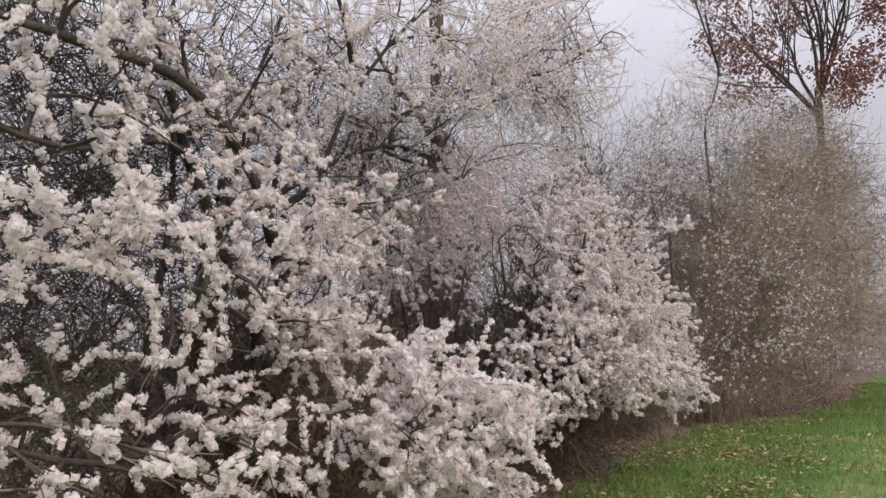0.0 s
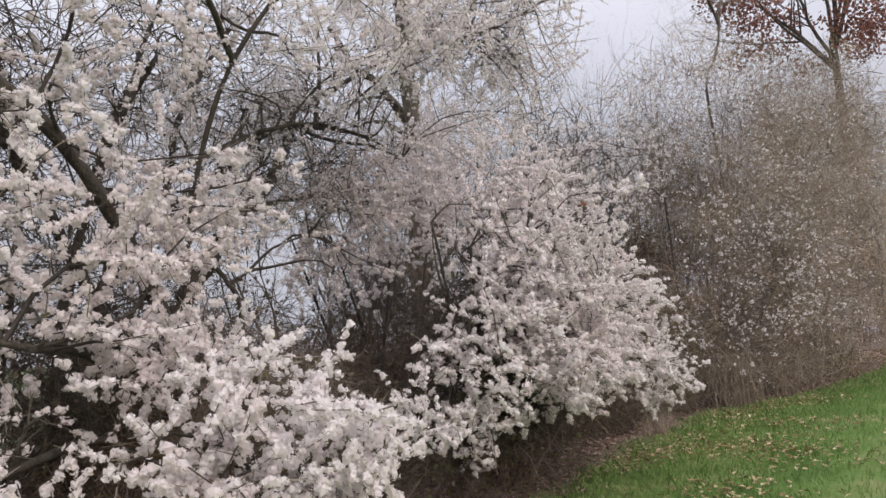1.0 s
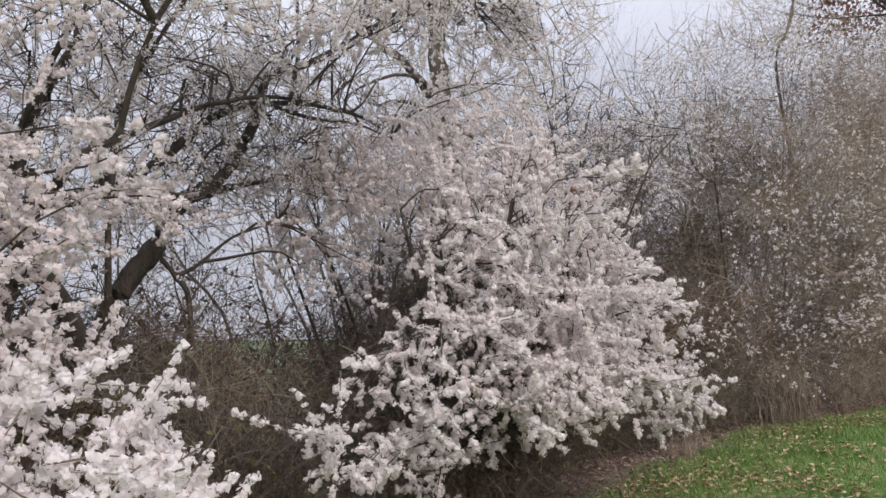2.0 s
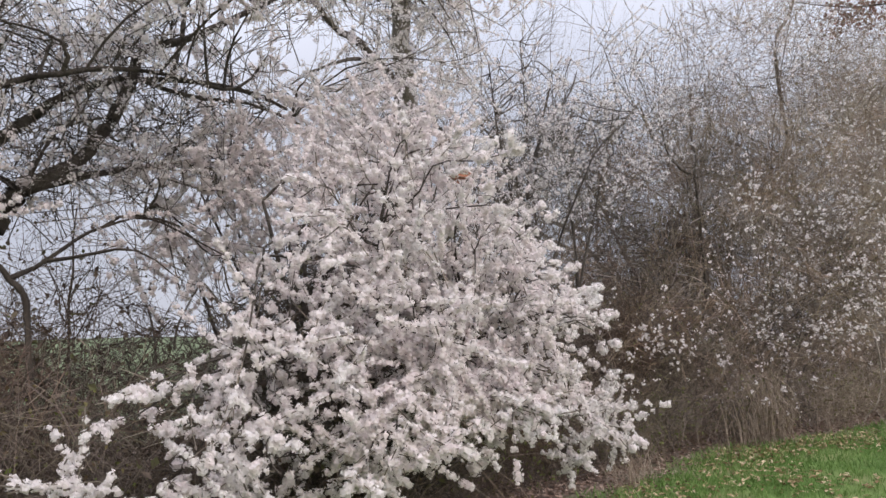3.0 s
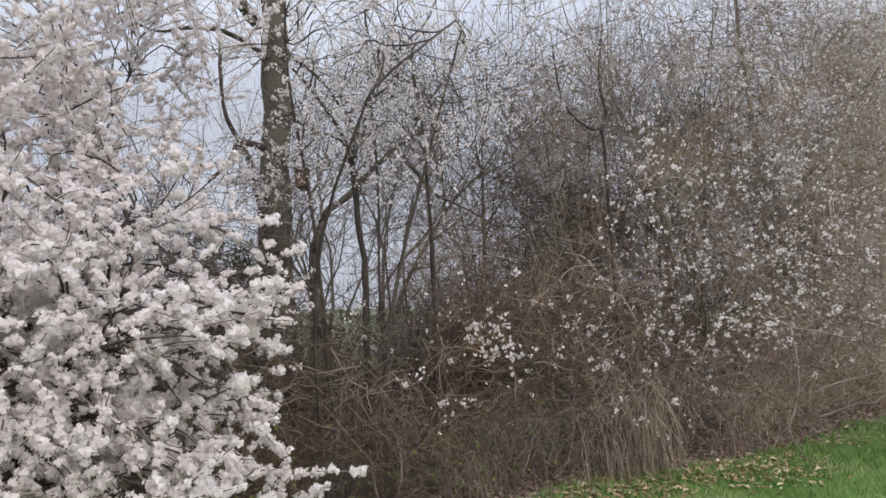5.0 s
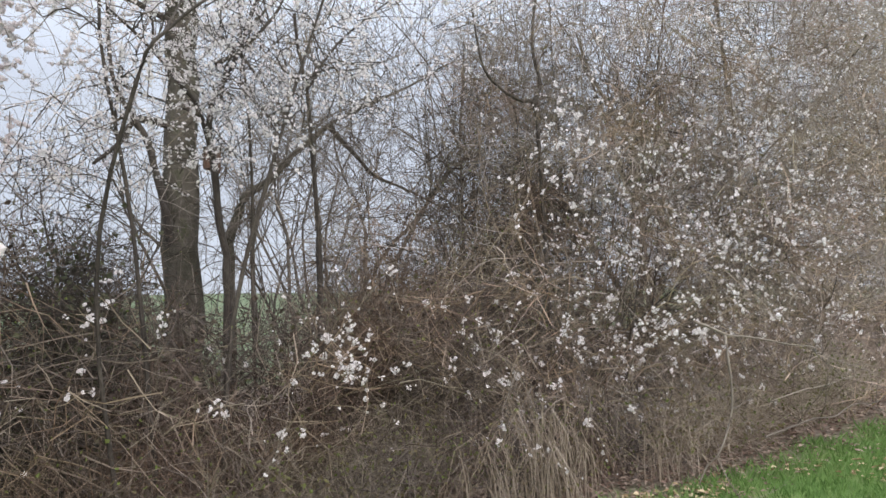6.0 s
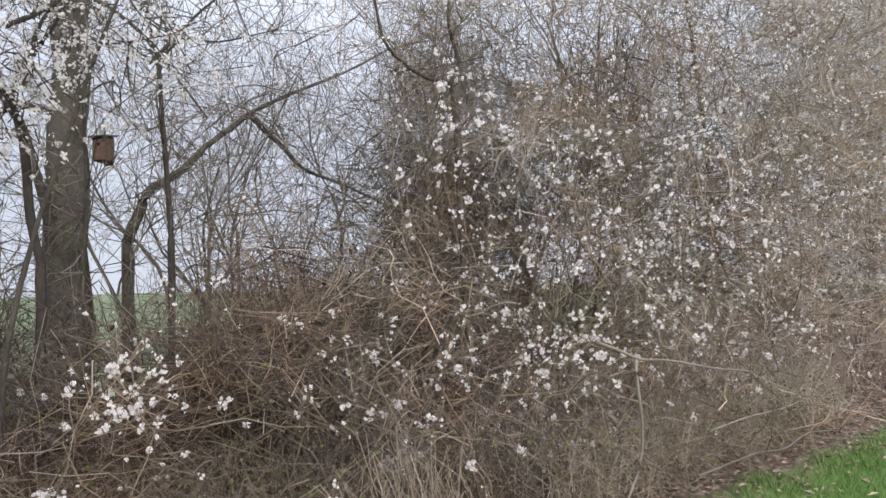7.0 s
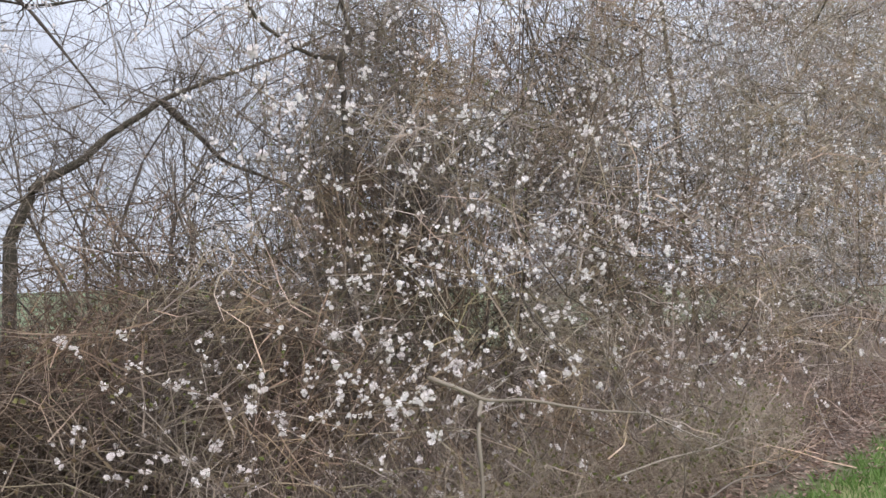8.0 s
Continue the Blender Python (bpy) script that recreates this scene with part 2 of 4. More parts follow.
for ramp, colours in ((r1, [(0.075, 0.14, 0.035), (0.12, 0.20, 0.055), (0.23, 0.24, 0.11)]), (r2, [(0.105, 0.078, 0.065), (0.19, 0.148, 0.122), (0.29, 0.23, 0.19)])):
    e = ramp.color_ramp.elements
    e.new(0.5)
    for k, c in enumerate(colours):
        e[k].position, e[k].color = 0.3 + 0.2 * k, (*c, 1)
tt.links.new(n1.outputs["Fac"], r1.inputs["Fac"])
tt.links.new(n2.outputs["Fac"], r2.inputs["Fac"])
tattr = tt.nodes.new("ShaderNodeAttribute")
tattr.attribute_name = "litter"
tmix = tt.nodes.new("ShaderNodeMix")
tmix.data_type = "RGBA"
tsep = tt.nodes.new("ShaderNodeSeparateColor")
tt.links.new(tattr.outputs["Color"], tsep.inputs[0])
tt.links.new(tsep.outputs[0], tmix.inputs[0])
r3 = tt.nodes.new("ShaderNodeValToRGB")
r3.color_ramp.elements[0].position, r3.color_ramp.elements[0].color = 0.3, (0.11, 0.15, 0.075, 1)
r3.color_ramp.elements[1].position, r3.color_ramp.elements[1].color = 0.7, (0.19, 0.22, 0.14, 1)
tt.links.new(n1.outputs["Fac"], r3.inputs["Fac"])
fmix = tt.nodes.new("ShaderNodeMix")
fmix.data_type = "RGBA"
tt.links.new(tsep.outputs[1], fmix.inputs[0])
tt.links.new(r1.outputs[0], fmix.inputs[6])
tt.links.new(r3.outputs[0], fmix.inputs[7])
tt.links.new(fmix.outputs[2], tmix.inputs[6])
tt.links.new(r2.outputs[0], tmix.inputs[7])
tt.links.new(tmix.outputs[2], tp.inputs["Base Color"])
tb = tt.nodes.new("ShaderNodeBump")
tb.inputs["Strength"].default_value, tb.inputs["Distance"].default_value = 0.8, 0.04
tt.links.new(n2.outputs["Fac"], tb.inputs["Height"])
tt.links.new(tb.outputs["Normal"], tp.inputs["Normal"])
gm.materials.append(turf)
tagged(new("ground", gm), "gently rising lawn with a strip of brown leaf litter", "ground", kind="structure")


def up_at(x, y):
    return Vector((x, y, ground_z(x, y)))


# grass blades where the lawn comes close
g = Geo()
for _ in range(52000):
    x = rnd(5, 24)
    y = edge_y(x) - abs(random.gauss(0, 1.5))
    if y < 0.6 or noise.noise((x * 1.7, y * 1.7, 5)) * 0.3 + y - edge_y(x) > rnd(-0.45, -0.05):
        continue
    p = up_at(x, y)
    h = rnd(0.03, 0.085) * (1.25 if y > edge_y(x) - 0.5 else 1)
    lean, w = Vector((rnd(-1, 1), rnd(-1, 1), 0)) * h * 0.6, rnd(0, 6.3)
    s = Vector((math.cos(w), math.sin(w), 0)) * 0.0035
    b = len(g.v)
    g.v += [tuple(p - s), tuple(p + s), tuple(p + lean * 0.4 + s * 0.7 + Vector((0, 0, h * 0.6))), tuple(p + lean + Vector((0, 0, h)))]
    g.f += [(b, b + 1, b + 2), (b, b + 2, b + 3)]
tagged(new("grass", g.mesh("grass", BLADE)), "short bright green spring lawn grass", "grass", kind="stuff")


def scatter_leaves(name, count, where, mat, size, label):
    g = Geo()
    for _ in range(count):
        x, y = where()
        p = up_at(x, y) + Vector((0, 0, rnd(0.004, 0.035)))
        w = rnd(0, 6.3)
        d = Vector((math.cos(w), math.sin(w), rnd(-0.15, 0.3))).normalized()
        g.leaf(p, d, Vector((rnd(-0.5, 0.5), rnd(-0.5, 0.5), 1)), size * rnd(0.6, 1.3), size * rnd(0.35, 0.7))
    tagged(new(name, g.mesh(name, mat)), label, "leaves", kind="stuff")


def on_lawn():
    while True:
        x = rnd(4.5, 24)
        y = edge_y(x) - 0.15 - abs(random.gauss(0.3, 1.3))
        if y > 0.4 and noise.noise((x * 0.8, y * 0.8, 11)) > rnd(-0.2, 0.5) + 0.35 * ease((x - 12.5) / 2):
            return x, y


def under_hedge():
    x = rnd(3, 24)
    return x, edge_y(x) + rnd(-1.0, 1.0) * rnd(0.3, 1) + rnd(0, 0.7)


scatter_leaves("fallen_leaves", 3600, on_lawn, TAN_LEAF, 0.066, "pale tan fallen leaves lying in the lawn")
scatter_leaves("leaf_litter", 14000, under_hedge, LITTER_LEAF, 0.058, "brown leaf litter under the hedge")


random.seed(10)
# ---- blossom sprays: a few kinds, set many times ----
def flower_head(g, c, r, heart=True):
    """A rounded, crowded knot of flowers: small petals all round an uneven heart."""
    if heart:
        base = len(g.v)
        turn = Euler((rnd(0, 6), rnd(0, 6), rnd(0, 6))).to_matrix()
        for p in ((1, 0, 0), (0, 1, 0), (-1, 0, 0), (0, -1, 0), (0, 0, 1), (0, 0, -1)):
            q = c + turn @ Vector(p) * (r * rnd(0.55, 0.95))
            g.v.append((q.x, q.y, q.z))
        for k in range(4):
            g.f += [(base + k, base + (k + 1) % 4, base + 4), (base + (k + 1) % 4, base + k, base + 5)]
            g.m += [1, 1]
    for _ in range(7 if heart else 5):
        n = ball().normalized()
        g.fan(c + n * r * rnd(0.6, 0.95), n + ball() * 0.7, r * rnd(0.35, 0.55), 4, rnd(-0.1, 0.6), 1)


def spray_mesh(name, length, heads, r, wood, heart, side=0.35):
    """A twig with two or three spurs; the flower heads sit on them in strings and knots, with gaps between."""
    g = Geo()
    bend = Vector((0, rnd(-0.12, 0.12), rnd(-0.1, 0.1)))
    at = lambda u: Vector((length * u, 0, 0)) + bend * (u * u * length / 0.4)
    g.tube([at(u) for u in (0, 0.35, 0.7, 1)], [0.0045, 0.0038, 0.003, 0.0018], 3, 0)
    lines = [(at(0.15), at(1.0) - at(0.15)), (at(0.4), at(1.0) - at(0.4))]
    for k in range(2):
        u = rnd(0.1, 0.65)
        d = Vector((rnd(0.4, 0.9), rnd(-1, 1), rnd(-1, 1))).normalized() * length * side * rnd(0.7, 1.3)
        g.tube([at(u), at(u) + d * 0.5 + ball() * 0.015, at(u) + d], [0.003, 0.0025, 0.0015], 3, 0)
        lines.append((at(u) + d * 0.3, d * 0.7))
    k = 0
    while k < heads:
        p, d = random.choice(lines)
        u, run = rnd(0, 0.6), random.choice((2, 3, 3, 4))
        for i in range(run):
            flower_head(g, p + d * min(u, 1) + ball() * r * 0.35, r * rnd(0.75, 1.25), heart)
            u += r * 1.15 / max(d.length, 0.05)
            k += 1
    return g.mesh(name, wood, PETAL)


FULL = [spray_mesh("full_spray", rnd(0.3, 0.46), 10, 0.0295, TWIG, True) for _ in range(14)]
FINE = [spray_mesh("fine_spray", rnd(0.35, 0.5), 9, 0.021, TWIG, False) for _ in range(10)]


def sprig_mesh(name, length, flowers, size, wood):
    """A thorny twig with single open flowers well apart."""
    g = Geo()
    lines = []
    d = Vector((1, 0, 0))
    p = Vector((0, 0, 0))
    for k in range(3):
        q = p + (d + ball() * 0.25).normalized() * length / 3
        g.tube([p, q], [0.004 - 0.0008 * k, 0.0034 - 0.0008 * k], 3, 0)
        lines.append((p, q))
        side = p + (d * 0.6 + ball()).normalized() * length * rnd(0.15, 0.35)
        g.tube([p, side], [0.0025, 0.001], 3, 0)
        lines.append((p, side))
        p = q
    knots = []
    for _ in range(5):
        a, b = random.choice(lines)
        knots.append(a.lerp(b, rnd(0.1, 1)))
    for k in range(flowers):
        c = knots[min(k, 4) if k < 5 else int(rnd(0, 3))] + ball() * 0.03
        n = ball()
        k = size * rnd(0.75, 1.25)
        g.fan(c, n, k, 5, 0.3, 1)
        g.fan(c, n.orthogonal(), k * 0.8, 4, 0.4, 1)
    return g.mesh(name, wood, PETAL)


SPARSE = [sprig_mesh("sprig", rnd(0.45, 0.8), 12, 0.0155, HEDGE) for _ in range(12)]


def curve_to(a, b, lift, wander):
    """A bough that leaves a, lifts and comes to b."""
    a, b = Vector(a), Vector(b)
    pts = []
    w1, w2 = ball() * wander, ball() * wander
    for k in range(7):
        u = k / 6
        pts.append(a.lerp(b, u) + Vector((0, 0, lift * math.sin(math.pi * u))) + w1 * math.sin(math.pi * u) + w2 * math.sin(2 * math.pi * u) * 0.6)
    return pts


def bough(tree, a, b, kinds, every, lift=0.15, r0=0.014, wander=0.15, wood=BARK, first=0.3, droop=0.0, scale=(0.7, 1.08), spread=0.9):
    """A branch from a to b with sprays on it: branch > blossom_spray."""
    pts = curve_to(a, b, lift, wander)
    g = Geo()
    g.tube(pts, [r0 + (0.004 - r0) * k / 6 for k in range(7)], 4, 0)
    limb = part("branch", g.mesh("branch", wood), tree)
    length = sum((q - p).length for p, q in zip(pts, pts[1:]))
    n = max(2, int(length * (1 - first) / every))
    for k in range(n + 1):
        u = first + (1 - first) * (k + rnd(-0.3, 0.3)) / n
        f = min(max(u, 0), 1) * 6
        i = min(int(f), 5)
        p = pts[i].lerp(pts[i + 1], f - i)
        d = (pts[i + 1] - pts[i]).normalized() + ball() * spread + Vector((0, 0, -droop))
        if k == n:
            d = (pts[6] - pts[5]).normalized() + ball() * 0.3
        ob = part("blossom_spray", random.choice(kinds), limb, aim(p, d, rnd(*scale)))
    return limb


def limb(tree, pts, r0, r1, wood=BARK, sides=7, name="limb"):
    line = smooth(pts, 4)
    n = len(line) - 1
    line = [p + ball() * (0.25 * (r0 + (r1 - r0) * k / n)) for k, p in enumerate(line)]
    g = Geo()
    g.tube(line, [(r0 + (r1 - r0) * (k / n) ** 0.8) * rnd(0.88, 1.12) for k in range(n + 1)], sides, 0, cap=True)
    part(name, g.mesh(name, wood, smooth=True), tree)
    return line


def inside(c, r):
    p = ball()
    p.normalize()
    p *= rnd(0.15, 1.0) ** 0.4
    return Vector((c[0] + p.x * r[0], c[1] + p.y * r[1], c[2] + p.z * r[2]))


def nearest(points, p):
    """The skeleton point that suits a bough to p: close, and rather lower."""
    return min(points, key=lambda q: (q - p).length + 0.5 * max(0, q.z - p.z) + rnd(0, 0.9))


# ---- twig bundles for the bare thicket ----
def bundle_mesh(name, shoots, radius, rise, wood, thick=0.0036, length=(0.45, 0.95), buds=0):
    """Crooked shoots with thinner side twigs, and here and there a tuft of opening leaves."""
    g = Geo()
    for _ in range(shoots):
        p = ball() * radius
        d = (ball() + Vector((0, 0, rise))).normalized()
        size = rnd(*length)
        r = thick * rnd(0.7, 1.7)
        line = [p - d * size * 0.5]
        for k in range(4):
            d = (d + ball() * 0.65 + Vector((0, 0, -0.08))).normalized()
            line.append(line[-1] + d * size / 4)
        g.tube(line, [r, r * 0.85, r * 0.7, r * 0.5, r * 0.3], 3, 0)
        for k in range(3):
            q = random.choice(line[1:])
            e = (d + ball() * 1.3).normalized() * size * rnd(0.15, 0.4)
            g.tube([q, q + e], [r * 0.5, r * 0.25], 3, 0)
            if rnd(0, 1) < buds:
                g.fan(q + e, ball(), 0.011, 4, 0.5, 1)
    return g.mesh(name, wood, BUD)


TANGLE = [bundle_mesh("twig_tangle", 12, 0.42, 0.35, HEDGE, 0.0032, buds=0.12 * (k % 3)) for k in range(12)]
BRAMBLE = [bundle_mesh("bramble_tangle", 17, 0.42, 0.1, CANE, 0.0023, (0.5, 1.1), 0.1 * (k % 3)) for k in range(9)]
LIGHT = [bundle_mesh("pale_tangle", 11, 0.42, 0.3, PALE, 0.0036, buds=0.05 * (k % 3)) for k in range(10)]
# bark-dark instead of twig-grey: the colour carries the shade deep inside the crowns
SHADE_TWIGS = [bundle_mesh("shade_tangle", 14, 0.45, 0.3, BARK, 0.0038, (0.5, 1.0)) for _ in range(8)]


def fill(thing, c, r, count, kinds, size=1.0):
    """Fine bare twigs inside a crown."""
    for _ in range(count):
        tagged(part("twig_tangle", random.choice(kinds), thing, Matrix.Translation(inside(c, r)) @ pose(0, 0, 0, rnd(-30, 30), rnd(-30, 30), rnd(0, 360)) @ Matrix.Diagonal((size, size, size, 1))), kind="stuff")


def thicket(thing, c, r, shoots, wood=CANE, thick=0.0032, length=(0.45, 1.0), leaves=1.5, rise=0.3, leaf=DEAD_LEAF, leaf_size=(0.03, 0.075)):
    """Dense undergrowth in one part: crooked shoots, side twigs and the old leaves that hang in them."""
    g, old = Geo(), Geo()
    for _ in range(shoots):
        p = inside(c, r)
        p.z = max(p.z, ground_z(p.x, p.y) + rnd(0.05, 0.35))
        d = (ball() + Vector((0, 0, rise))).normalized()
        size, w = rnd(*length), thick * rnd(0.6, 1.5)
        line = [p - d * size * 0.5]
        for k in range(3):
            d = (d + ball() * 0.6).normalized()
            line.append(line[-1] + d * size / 3)
        g.tube(line, [w, w * 0.85, w * 0.65, w * 0.35], 3, 0)
        for k in range(2):
            q = random.choice(line[1:])
            g.tube([q, q + (d + ball() * 1.3).normalized() * size * rnd(0.15, 0.4)], [w * 0.5, w * 0.25], 3, 0)
        for k in range(int(leaves + rnd(0, 1))):
            q = random.choice(line) + ball() * 0.08
            n = rnd(*leaf_size)
            old.leaf(q, ball().normalized(), ball().normalized(), n, n * rnd(0.55, 0.8))
    tagged(part("shoot_tangle", g.mesh("shoot_tangle", wood), thing), kind="stuff")
    if old.f:
        tagged(part("old_foliage", old.mesh("old_foliage", leaf), thing), kind="stuff")


def blossom_mass(thing, c, r, heads, size=0.028, wood=TWIG, gaps=-0.15, fineness=1.6, bare=0.22, heart=False):
    """Crowded small twigs with flower heads, uneven, joined into one part."""
    g = Geo()
    k = 0
    while k < heads:
        p = inside(c, r)
        if p.z < ground_z(p.x, p.y) + 0.12 or noise.noise(p * fineness) < gaps + rnd(-0.25, 0.25):
            k += 0.2
            continue
        d = (ball() + Vector((0, -0.2, 0.15))).normalized() * rnd(0.18, 0.42)
        bend = ball() * 0.04
        g.tube([p - d * 0.6, p + bend, p + d], [0.0042, 0.0034, 0.0016], 3, 0)
        n = max(3, int(d.length * 1.5 / (size * 1.15)))
        for i in range(n):
            if rnd(0, 1) < bare:
                continue
            u = -0.5 + 1.5 * (i + rnd(0, 0.6)) / n
            flower_head(g, p + d * u + bend * (1 - abs(u)) + ball() * size * 0.4, size * rnd(0.7, 1.25), heart)
            k += 1
    tagged(part("blossom_mass", g.mesh("blossom_mass", wood, PETAL), thing), kind="stuff")


def arching_mesh(name, shoots, radius, length, thick, wood):
    """Long thin shoots that arch over and fork, for the crowns of bare trees."""
    g = Geo()
    for _ in range(shoots):
        p = ball() * radius
        d = (ball() + Vector((0, 0, 0.25))).normalized()
        size = rnd(*length)
        r = thick * rnd(0.6, 1.5)
        turn = ball() * 0.35 + Vector((0, 0, -0.12))
        line = [p]
        for k in range(6):
            d = (d + turn * 0.5 + ball() * 0.22).normalized()
            line.append(line[-1] + d * size / 6)
            if k:
                e = (d * 0.8 + ball()).normalized() * size * rnd(0.12, 0.35)
                f = line[-1] + e * 0.5 + ball() * 0.05
                g.tube([line[-1], f, line[-1] + e], [r * 0.5, r * 0.4, r * 0.2], 3, 0)
        g.tube(line, [r * (1 - 0.12 * k) for k in range(7)], 3, 0)
    return g.mesh(name, wood)


ARCH = [arching_mesh("arching_twigs", 9, 0.6, (0.9, 1.9), 0.0065, TWIG) for _ in range(8)]


# ---- the flowering tree with the crooked dark limbs ----
random.seed(11)
tree = empty("blossom_tree", up_at(4.75, 5.3))
tagged(tree, "white-flowering plum tree with crooked dark limbs over brambles", "tree")
base = up_at(4.6, 5.6) - Vector((0, 0, 0.1))
skeleton = []
skeleton += limb(tree, [base, (4.64, 5.6, 0.62), (4.74, 5.6, 1.07), (4.84, 5.6, 1.46), (4.94, 5.6, 1.79), (5.15, 5.6, 2.06), (5.29, 5.6, 2.34), (5.37, 5.6, 2.51)], 0.1, 0.075, BARK, 9, "trunk")
skeleton += limb(tree, [(5.37, 5.6, 2.51), (5.70, 5.6, 2.72), (5.92, 5.6, 3.06), (6.07, 5.6, 3.40), (6.17, 5.6, 3.77), (6.52, 5.6, 3.98), (7.09, 5.5, 4.41), (7.75, 5.2, 4.95), (8.4, 4.8, 5.4)], 0.066, 0.018)
skeleton += limb(tree, [(4.3, 5.7, 2.3), (4.65, 5.6, 2.45), (4.98, 5.6, 2.63), (5.27, 5.6, 2.88), (5.53, 5.6, 3.17), (5.81, 5.6, 3.39), (6.18, 5.6, 3.53), (6.64, 5.6, 3.63), (7.15, 5.6, 3.65), (7.5, 5.6, 3.58)], 0.06, 0.014)
skeleton += limb(tree, [(5.36, 5.58, 2.48), (5.68, 5.6, 2.62), (6.13, 5.6, 2.78), (6.58, 5.6, 2.88), (7.14, 5.6, 2.87)], 0.045, 0.012)
skeleton += limb(tree, [(5.55, 5.6, 0.2), (5.52, 5.6, 0.94), (5.46, 5.6, 1.68), (5.35, 5.6, 1.86), (5.19, 5.62, 2.06)], 0.026, 0.02)
skeleton += limb(tree, [(5.35, 5.6, 1.86), (5.56, 5.6, 2.0), (5.84, 5.6, 2.24), (6.2, 5.5, 2.4)], 0.022, 0.008)
skeleton += limb(tree, [(4.7, 5.62, 2.47), (4.84, 5.75, 2.68), (4.91, 5.8, 2.91), (4.95, 5.8, 3.29), (5.05, 5.8, 3.53), (5.21, 5.8, 3.89), (5.5, 5.7, 4.5)], 0.042, 0.02)
skeleton += limb(tree, [(4.2, 5.7, 2.5), (4.34, 5.8, 3.09), (4.49, 5.8, 3.49), (4.59, 5.8, 3.74), (4.64, 5.8, 3.99), (4.8, 5.7, 4.6)], 0.05, 0.018)
skeleton += limb(tree, [(6.40, 5.6, 3.58), (6.49, 5.6, 4.0), (6.50, 5.6, 4.34), (6.42, 5.5, 4.8)], 0.03, 0.014)
skeleton += limb(tree, [(5.39, 5.58, 2.5), (5.5, 5.5, 2.82), (5.62, 5.45, 2.98), (5.9, 5.4, 3.1)], 0.018, 0.008)
skeleton += limb(tree, [(6.15, 5.55, 3.5), (6.5, 5.4, 3.4), (6.95, 5.3, 3.42), (7.4, 5.2, 3.3)], 0.025, 0.01)
skeleton += limb(tree, [up_at(4.0, 5.6) - Vector((0, 0, 0.1)), (4.0, 5.6, 0.8), (4.1, 5.6, 1.3), (4.2, 5.6, 1.72), (4.31, 5.6, 1.92), (4.3, 5.7, 2.6)], 0.075, 0.05, name="stem")
skeleton += limb(tree, [up_at(3.9, 5.6) - Vector((0, 0, 0.1)), (3.93, 5.6, 1.2), (3.97, 5.6, 1.65), (4.02, 5.6, 1.98), (4.08, 5.6, 2.22), (4.2, 5.3, 3.0), (4.35, 5.0, 3.5)], 0.055, 0.02, name="stem")
skeleton += limb(tree, [up_at(3.5, 5.6) - Vector((0, 0, 0.1)), (3.55, 5.6, 1.12), (3.6, 5.6, 1.63), (3.6, 5.5, 2.4), (3.3, 5.2, 3.4)], 0.055, 0.02, name="stem")
skeleton += limb(tree, [(4.35, 5.5, 2.3), (4.43, 5.0, 2.56), (4.88, 5.0, 2.86), (5.32, 5.0, 3.13), (5.91, 5.0, 3.34), (6.59, 5.0, 3.36)], 0.04, 0.012)
skeleton += limb(tree, [(4.72, 5.3, 0.9), (4.3, 4.9, 1.6), (3.6, 4.4, 2.3), (2.9, 4.2, 2.75), (2.2, 4.1, 2.72), (1.5, 3.9, 2.6)], 0.07, 0.02)
skeleton += limb(tree, [(4.6, 5.3, 0.6), (4.1, 5.0, 1.3), (3.4, 5.0, 2.6), (2.9, 4.8, 3.6), (2.6, 4.5, 4.4)], 0.06, 0.02)
skeleton += limb(tree, [(4.75, 5.3, 1.4), (4.6, 4.9, 2.4), (4.7, 4.5, 3.4), (5.2, 4.1, 4.3), (6.0, 3.8, 5.0)], 0.026, 0.012)
skeleton += limb(tree, [(4.1, 5.0, 1.0), (3.6, 4.3, 1.2), (3.1, 3.7, 1.2), (2.5, 3.3, 1.3)], 0.035, 0.012)
skeleton += limb(tree, [(4.6, 5.2, 0.4), (3.8, 4.6, 0.7), (3.0, 4.0, 0.6), (2.2, 3.6, 0.5), (1.5, 3.3, 0.7)], 0.035, 0.012)
skeleton += limb(tree, [(4.2, 5.0, 0.1), (3.8, 4.2, 0.3), (3.9, 3.6, 0.4), (4.0, 3.1, 0.35), (4.15, 2.9, 0.3)], 0.03, 0.01)
skeleton += limb(tree, [(3.4, 5.0, 2.6), (2.8, 4.4, 2.4), (2.0, 3.8, 2.0), (1.2, 3.5, 2.0)], 0.03, 0.01)
skeleton += limb(tree, [(3.1, 4.9, 3.3), (2.4, 4.4, 3.6), (1.6, 4.0, 3.5)], 0.03, 0.01)
skeleton += limb(tree, [(4.7, 4.5, 3.4), (4.0, 4.0, 3.8), (3.2, 3.8, 4.0)], 0.03, 0.01)
skeleton += limb(tree, [(6.9, 5.2, 4.3), (7.4, 4.7, 4.5), (8.2, 4.3, 4.9), (9.0, 4.0, 5.5)], 0.025, 0.01)
